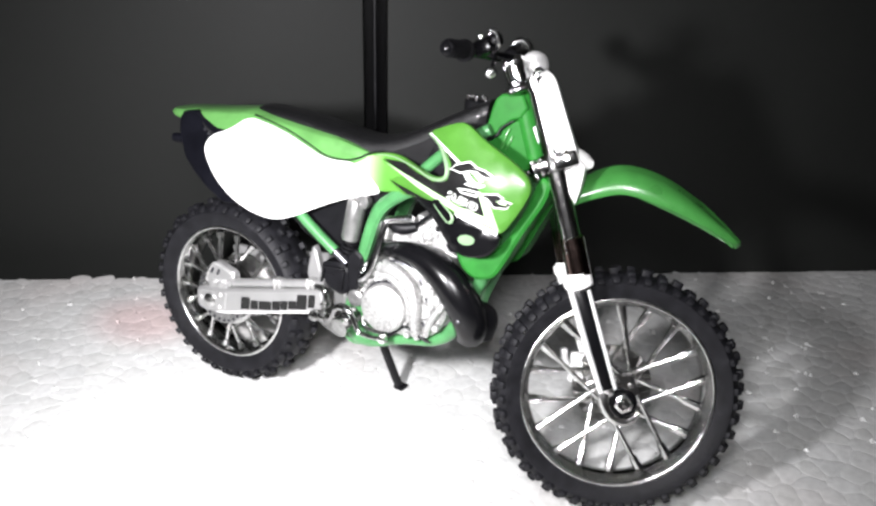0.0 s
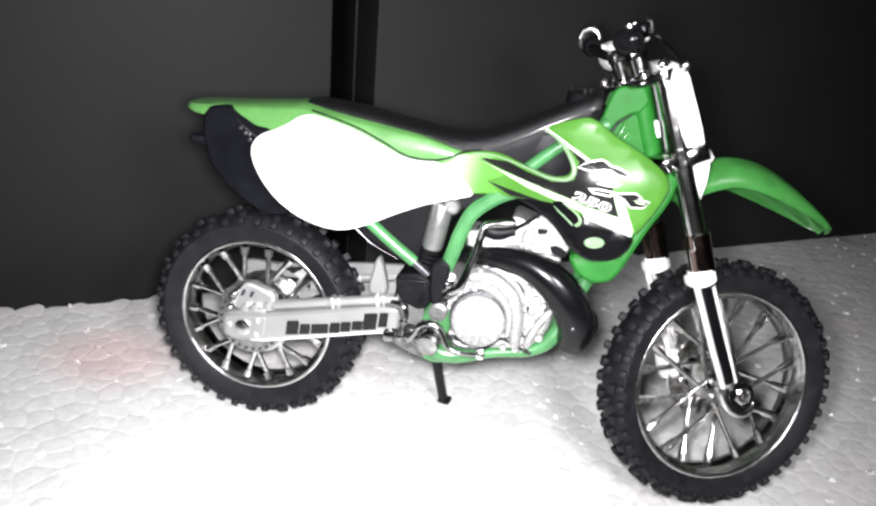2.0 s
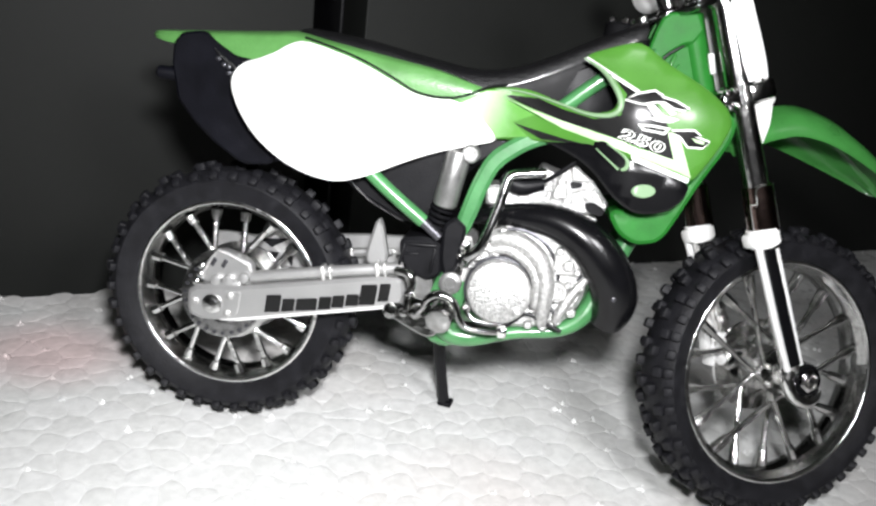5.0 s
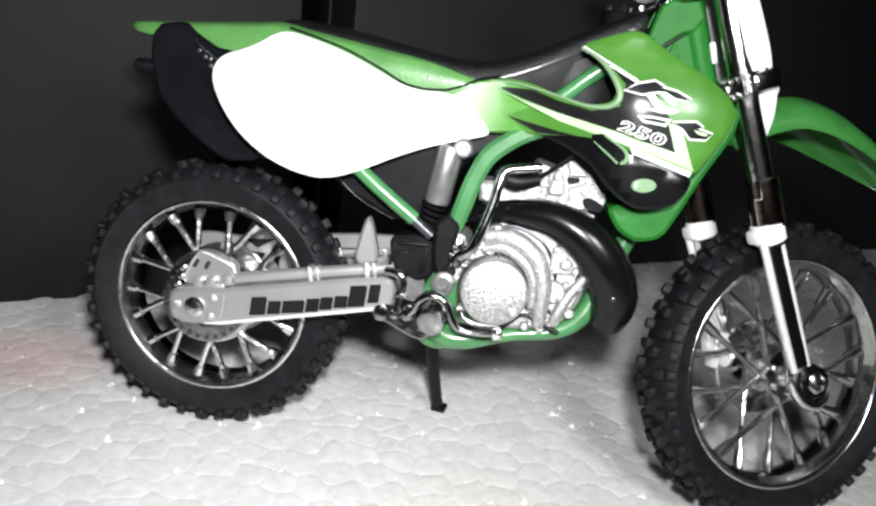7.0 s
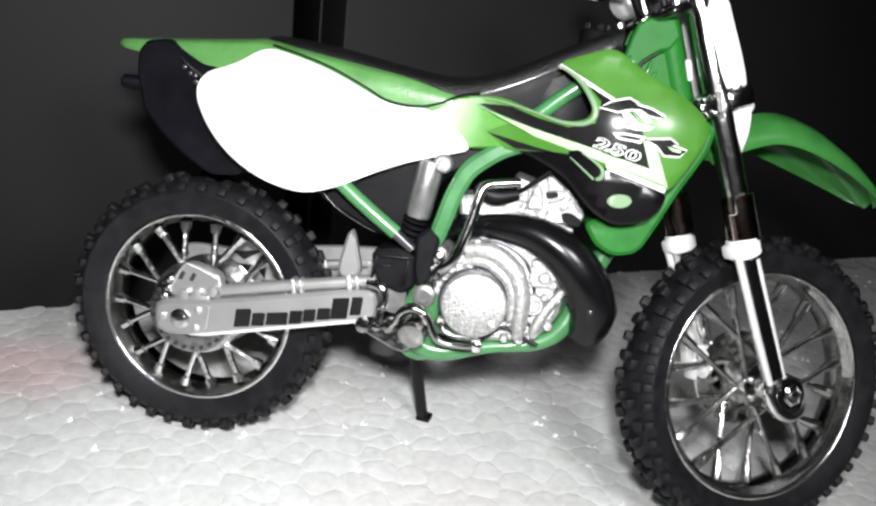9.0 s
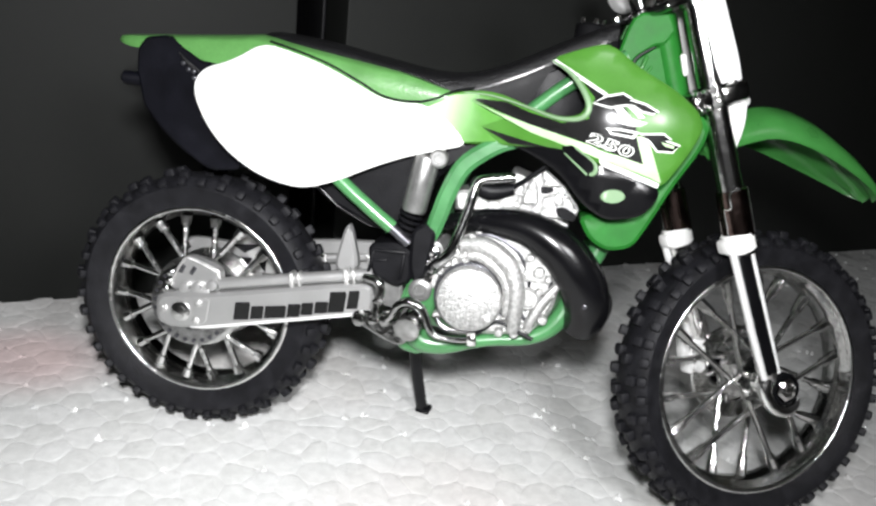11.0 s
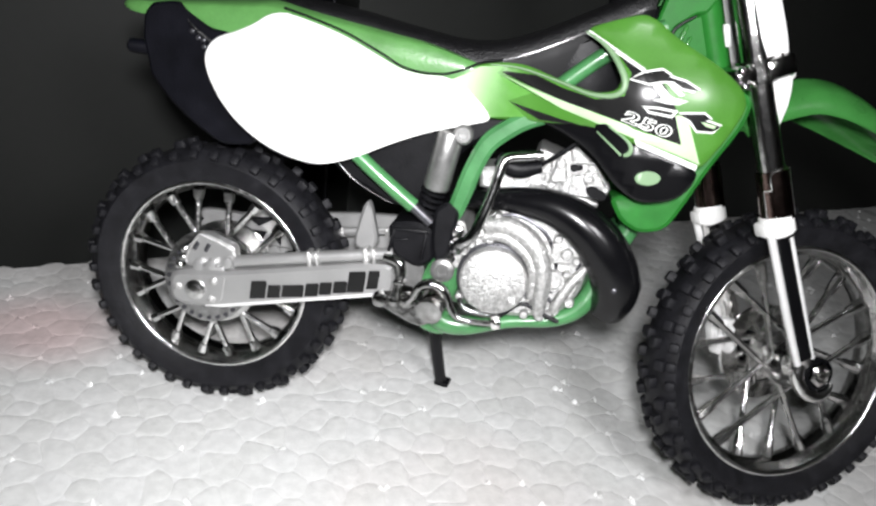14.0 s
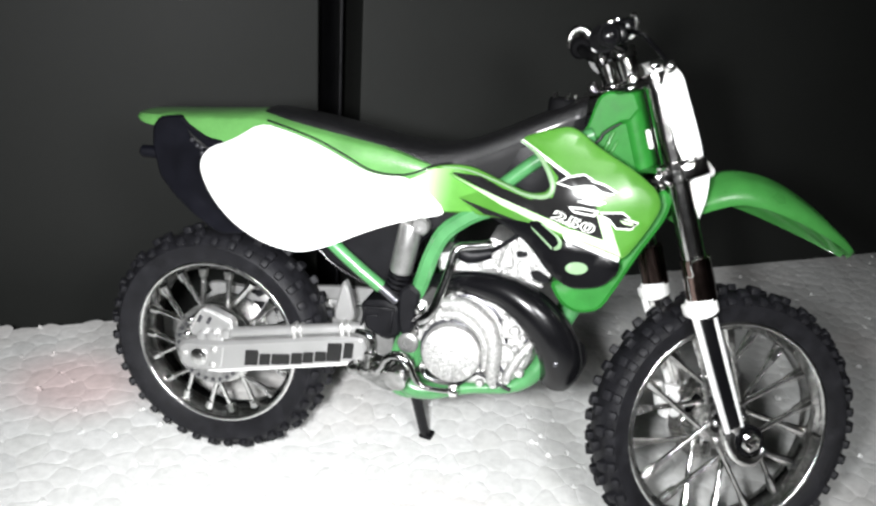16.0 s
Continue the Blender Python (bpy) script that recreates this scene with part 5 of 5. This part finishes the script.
# front number plate
rows = []
for z, x, w, back in spline([(32.5, 5.6, 3.2, 0.9), (31.8, 6.3, 6.4, 2.6), (30.2, 6.9, 8.7, 3.1), (27, 7.0, 9.0, 3.4), (22, 7.0, 9.0, 3.5), (19.6, 7.1, 8.6, 3.7), (17.6, 7.4, 7.9, 4.4), (16.2, 7.8, 7.7, 4.2), (13.4, 6.4, 7.9, 4.4), (11.2, 4.6, 7.4, 3.2)], 3):
    outer = [(x - back, -w * 0.97), (x - back * 0.62, -w), (x - back * 0.3, -w * 0.95), (x - 0.2, -w * 0.5), (x, 0)]
    outer = outer + [(a, -c) for a, c in outer[-2::-1]]
    inner = [(a - 0.8, c * 0.94) for a, c in outer]
    rows.append([(a, c, z) for a, c in outer + inner[::-1]])
bm = bmesh.new()
loft(bm, rows)
plate = steered("front_number_plate", bm, WHITE, "blank white plastic front number plate")
bm = bmesh.new()
curve_tube(bm, [(5.8, -4.6, 17.6), (7.2, -5.2, 16.6), (8.2, -5.5, 16.0)], [1.9, 1.4, 0.5], 14, 4)
steered("plate_nose", bm, WHITE, "", plate)
bm = bmesh.new()
lathe(bm, [(0.9, 0.0), (0.9, -0.9), (0.5, -1.1)], (4.2, -5.4, 31.8), 12)
steered("plate_bolt", bm, CHROME, "", plate)

# front fender
rows = []
for x, z, w, drop in spline([(2.0, 12.3, 3.4, 1.2), (6.0, 13.9, 4.2, 2.4), (11.6, 14.3, 4.8, 3.3), (15.4, 12.9, 5.2, 3.6), (18.9, 10.0, 5.2, 3.4), (22.4, 5.5, 4.7, 2.5), (25.0, 1.1, 3.7, 1.3), (26.5, -1.9, 2.5, 0.5), (27.1, -3.1, 1.3, 0.2)], 4):
    slope = math.atan2(max(0, x - 8) * 1.6, 18)
    nx, nz = math.sin(slope), math.cos(slope)
    up = [(-w, -drop), (-w * 0.98, -drop * 0.75), (-w * 0.86, -drop * 0.42), (-w * 0.6, -0.45), (-w * 0.35, 0.0), (-w * 0.28, 0.3), (0, 0.4)]
    up = up + [(-a, d) for a, d in up[-2::-1]]
    lo = [(a * 0.95, d - 0.75) for a, d in up]
    bend = -0.115 * max(0.0, x - 8)
    rows.append([(x + nx * d, a + bend, z + nz * d) for a, d in up + lo[::-1]])
bm = bmesh.new()
loft(bm, rows)
steered("front_fender", bm, GREEN, "green plastic front fender with raised spine")

# ---- levers, pegs and side stand ----
bm = bmesh.new()
curve_tube(bm, [(-6.2, -7.2, 32.0), (-5.6, -8.6, 33.0), (-4.2, -9.0, 35.0), (-2.9, -8.4, 39.8), (-2.2, -7.8, 43.6), (-1.5, -7.4, 44.5), (0.5, -7.0, 44.9), (2.6, -6.6, 45.3)], [1.0, 0.8, 0.7, 0.65, 0.65, 0.7, 0.65, 0.6], 12, 5)
kick = part("kick_starter", bm, KICK_STEEL, bike, "folded chrome kick starter lever")
for k in range(5):
    bm = bmesh.new()
    x = -0.2 + 0.55 * k
    lathe(bm, [(0.78, -0.12), (0.78, 0.12)], (x, -7.15 + 0.2 * x, 44.85 + 0.18 * (x + 0.2)), 12, axis="x")
    part("pedal_rib", bm, KICK_STEEL, kick)
bm = bmesh.new()
sheet(bm, round_off([(-16.2, 24.2), (-15.6, 22.7), (-10.0, 20.4), (-8.4, 21.2), (-9.0, 23.4), (-14.4, 24.9)], 0.2, 2), lambda x, z: -8.4, 1.0, 0.3, 1.5)
for x, z, r in ((-15.3, 23.6, 1.05), (-11.7, 24.1, 1.0), (-13.4, 23.8, 0.7)):
    lathe(bm, [(r, 0.5), (r, -0.5), (r * 0.75, -0.9), (r * 0.3, -1.0)], (x, -8.5, z), 14)
bracket = part("peg_bracket", bm, RIM_CHROME, bike, "chrome footpeg bracket")
bm = bmesh.new()
tube(bm, [(-8.0, -6.6, 25.2), (-8.1, -8.6, 24.7), (-8.4, -11.0, 23.9), (-8.42, -11.2, 23.85)], [1.6, 1.8, 1.75, 1.3], 20)
part("footpeg", bm, RIM_CHROME, bracket, "round chrome footpeg")
bm = bmesh.new()
curve_tube(bm, [(-15.4, -8.5, 29.4), (-13.4, -8.7, 29.2), (-12.8, -8.9, 28.0), (-13.0, -8.9, 26.2), (-13.2, -8.9, 24.2)], [0.5, 0.7, 0.6, 0.55, 0.6], 10, 5)
block(bm, (-12.9, -8.9, 26.6), (1.5, 1.5, 0.5), (0, 0, 0), 0.15)
part("brake_link", bm, RIM_CHROME, bike, "chrome brake linkage rod")
bm = bmesh.new()
curve_tube(bm, [(-12.0, -9.0, 23.4), (-10.9, -9.3, 25.0), (-10.1, -9.5, 26.5), (-8.7, -9.6, 27.3), (-6.9, -9.6, 26.5), (-5.9, -9.6, 24.7), (-4.6, -9.7, 23.4), (-1.9, -9.8, 23.3), (0.3, -9.9, 23.7)], [0.4, 0.5, 0.65, 0.75, 0.7, 0.55, 0.42, 0.38, 0.42], 10, 5)
pedal = part("brake_pedal", bm, RIM_CHROME, bike, "chrome brake pedal rod")
bm = bmesh.new()
curve_tube(bm, [(-5.0, -8.8, 25.8), (-4.2, -9.0, 24.7), (-2.4, -9.1, 24.3), (0.4, -9.2, 24.5)], 0.36, 10, 5)
part("pedal_rod", bm, RIM_CHROME, pedal)
bm = bmesh.new()
block(bm, (0.2, -10.0, 23.8), (1.3, 1.5, 1.6), (0, -12, 0), 0.35)
lathe(bm, [(0.6, 0), (0.6, -0.6), (0.3, -0.8)], (0.3, -10.8, 24.2), 10)
part("pedal_pad", bm, CHROME, pedal)
bm = bmesh.new()
curve_tube(bm, [(-9.4, 4.0, 20.4), (-8.8, 7.0, 13.2), (-7.6, 10.6, 5.2), (-7.2, 11.8, 2.9)], [1.15, 1.0, 0.95, 1.0], 12, 5, 0.8)
stand = part("side_stand", bm, BLACK, bike, "black plastic side stand")
bm = bmesh.new()
block(bm, (-6.9, 12.1, 2.45), (2.4, 2.2, 0.9), (7.5, 0, -10), 0.3)
part("stand_foot", bm, BLACK, stand)


# ---- foam surface: pressed beads ----
def bead_cells(lo, hi, pitch, rng):
    """Cells of a jittered lattice, each cut by its neighbours' half-planes."""
    nx, ny = int((hi[0] - lo[0]) / pitch) + 1, int((hi[1] - lo[1]) / (pitch * 0.87)) + 1
    pts = {(i, j): (lo[0] + (i + 0.5 * (j % 2)) * pitch + rng.uniform(-0.36, 0.36) * pitch, lo[1] + j * pitch * 0.87 + rng.uniform(-0.36, 0.36) * pitch) for i in range(nx) for j in range(ny)}
    for (i, j), (px, py) in pts.items():
        poly = [(px - 2 * pitch, py - 2 * pitch), (px + 2 * pitch, py - 2 * pitch), (px + 2 * pitch, py + 2 * pitch), (px - 2 * pitch, py + 2 * pitch)]
        for di in (-2, -1, 0, 1, 2):
            for dj in (-2, -1, 0, 1, 2):
                q = pts.get((i + di, j + dj))
                if q is None or (di, dj) == (0, 0):
                    continue
                mx, my, dx, dy = (px + q[0]) / 2, (py + q[1]) / 2, q[0] - px, q[1] - py
                out = []
                for a, b in zip(poly, poly[1:] + poly[:1]):
                    sa, sb = (a[0] - mx) * dx + (a[1] - my) * dy, (b[0] - mx) * dx + (b[1] - my) * dy
                    if sa <= 0:
                        out.append(a)
                    if (sa < 0) != (sb < 0):
                        t = sa / (sa - sb)
                        out.append((a[0] + (b[0] - a[0]) * t, a[1] + (b[1] - a[1]) * t))
                poly = out
                if len(poly) < 3:
                    break
        if len(poly) >= 3:
            yield px, py, poly


def bead_mesh(cell, rng, verts, faces):
    """One flattened bead: a skirt down into the joint, a rounded shoulder and a nearly flat top."""
    px, py, poly = cell
    base = len(verts)
    tx, ty, lift = rng.gauss(0, 0.004), rng.gauss(0, 0.004), rng.gauss(0, 0.004)
    corners = poly
    poly = round_off(poly, 0.27, 1)
    m = len(poly)
    for f, z in ((1.04, -0.06), (1.0, -0.036), (0.8, -0.006), (0.45, 0.008)):
        for x, y in poly:
            dx, dy = (x - px) * f, (y - py) * f
            verts.append((px + dx, py + dy, z + lift + tx * dx + ty * dy))
    verts.append((px, py, 0.014 + lift))
    for r in range(3):
        for k in range(m):
            a, b = base + r * m + k, base + r * m + (k + 1) % m
            faces.append((a, b, b + m, a + m))
    for k in range(m):
        faces.append((base + 3 * m + k, base + 3 * m + (k + 1) % m, base + 4 * m))
    if rng.random() < 0.2:
        # tilted shards added where beads meet, shaped to stand in for glints
        x, y = corners[rng.randrange(len(corners))]
        for _ in range(rng.randrange(2, 5)):
            cx, cy, turn = x + rng.uniform(-0.6, 0.6), y + rng.uniform(-0.35, 0.35), rng.uniform(-0.8, 0.8)
            r, h = rng.uniform(0.35, 0.95), rng.uniform(0.25, 0.75)
            base = len(verts)
            for a in (-2.4, -1.6, -0.7, 0.9, 2.3):
                q = r * rng.uniform(0.6, 1.1)
                verts.append((cx + q * math.cos(a + turn), cy + 0.7 * q * math.sin(a + turn), lift - 0.12))
            verts.append((cx - 0.3 * r * math.sin(turn), cy + 0.3 * r * math.cos(turn), lift + h))
            for k in range(5):
                faces.append((base + k, base + (k + 1) % 5, base + 5))


# the board's body, its top just under the bead joints
board = slab("ground_foam_board", FOAM, (-0.26, 0.36), (-0.34, 0.0), (BOARD_LOW, FLOOR_Z - 0.0001), "white expanded polystyrene foam board with pressed beads", bevel=0.0006, category="foam board")


def on_board(x, y):
    v = Vector((x, y, 0)) * MM - CORNER
    return -0.26 < v.dot(WALL_DIR) < 0.36 and -0.34 < v.dot(WALL_OUT) < -0.0005


rng = random.Random(7)
far_v, far_f, near = [], [], 0
for cell in bead_cells((-150, -125), (165, 185), 4.8, rng):
    if not on_board(cell[0], cell[1]):
        continue
    if -72 < cell[0] < 44 and -45 < cell[1] < 5 and near < 300:
        v, f = [], []
        bead_mesh(cell, rng, v, f)
        me = bpy.data.meshes.new("bead")
        me.from_pydata([(x * MM, y * MM, FLOOR_Z + z * MM) for x, y, z in v], [], f)
        me.materials.append(FOAM)
        me.shade_smooth()
        me.set_sharp_from_angle(angle=radians(80))
        ob = new("bead", me)
        ob.parent = board
        near += 1
    else:
        bead_mesh(cell, rng, far_v, far_f)
me = bpy.data.meshes.new("foam_beads")
me.from_pydata([(x * MM, y * MM, FLOOR_Z + z * MM) for x, y, z in far_v], [], far_f)
me.materials.append(FOAM)
me.shade_smooth()
me.set_sharp_from_angle(angle=radians(80))
rest = tagged(new("foam_beads", me), "white pressed foam beads of the board surface", kind="stuff")
rest.parent = board
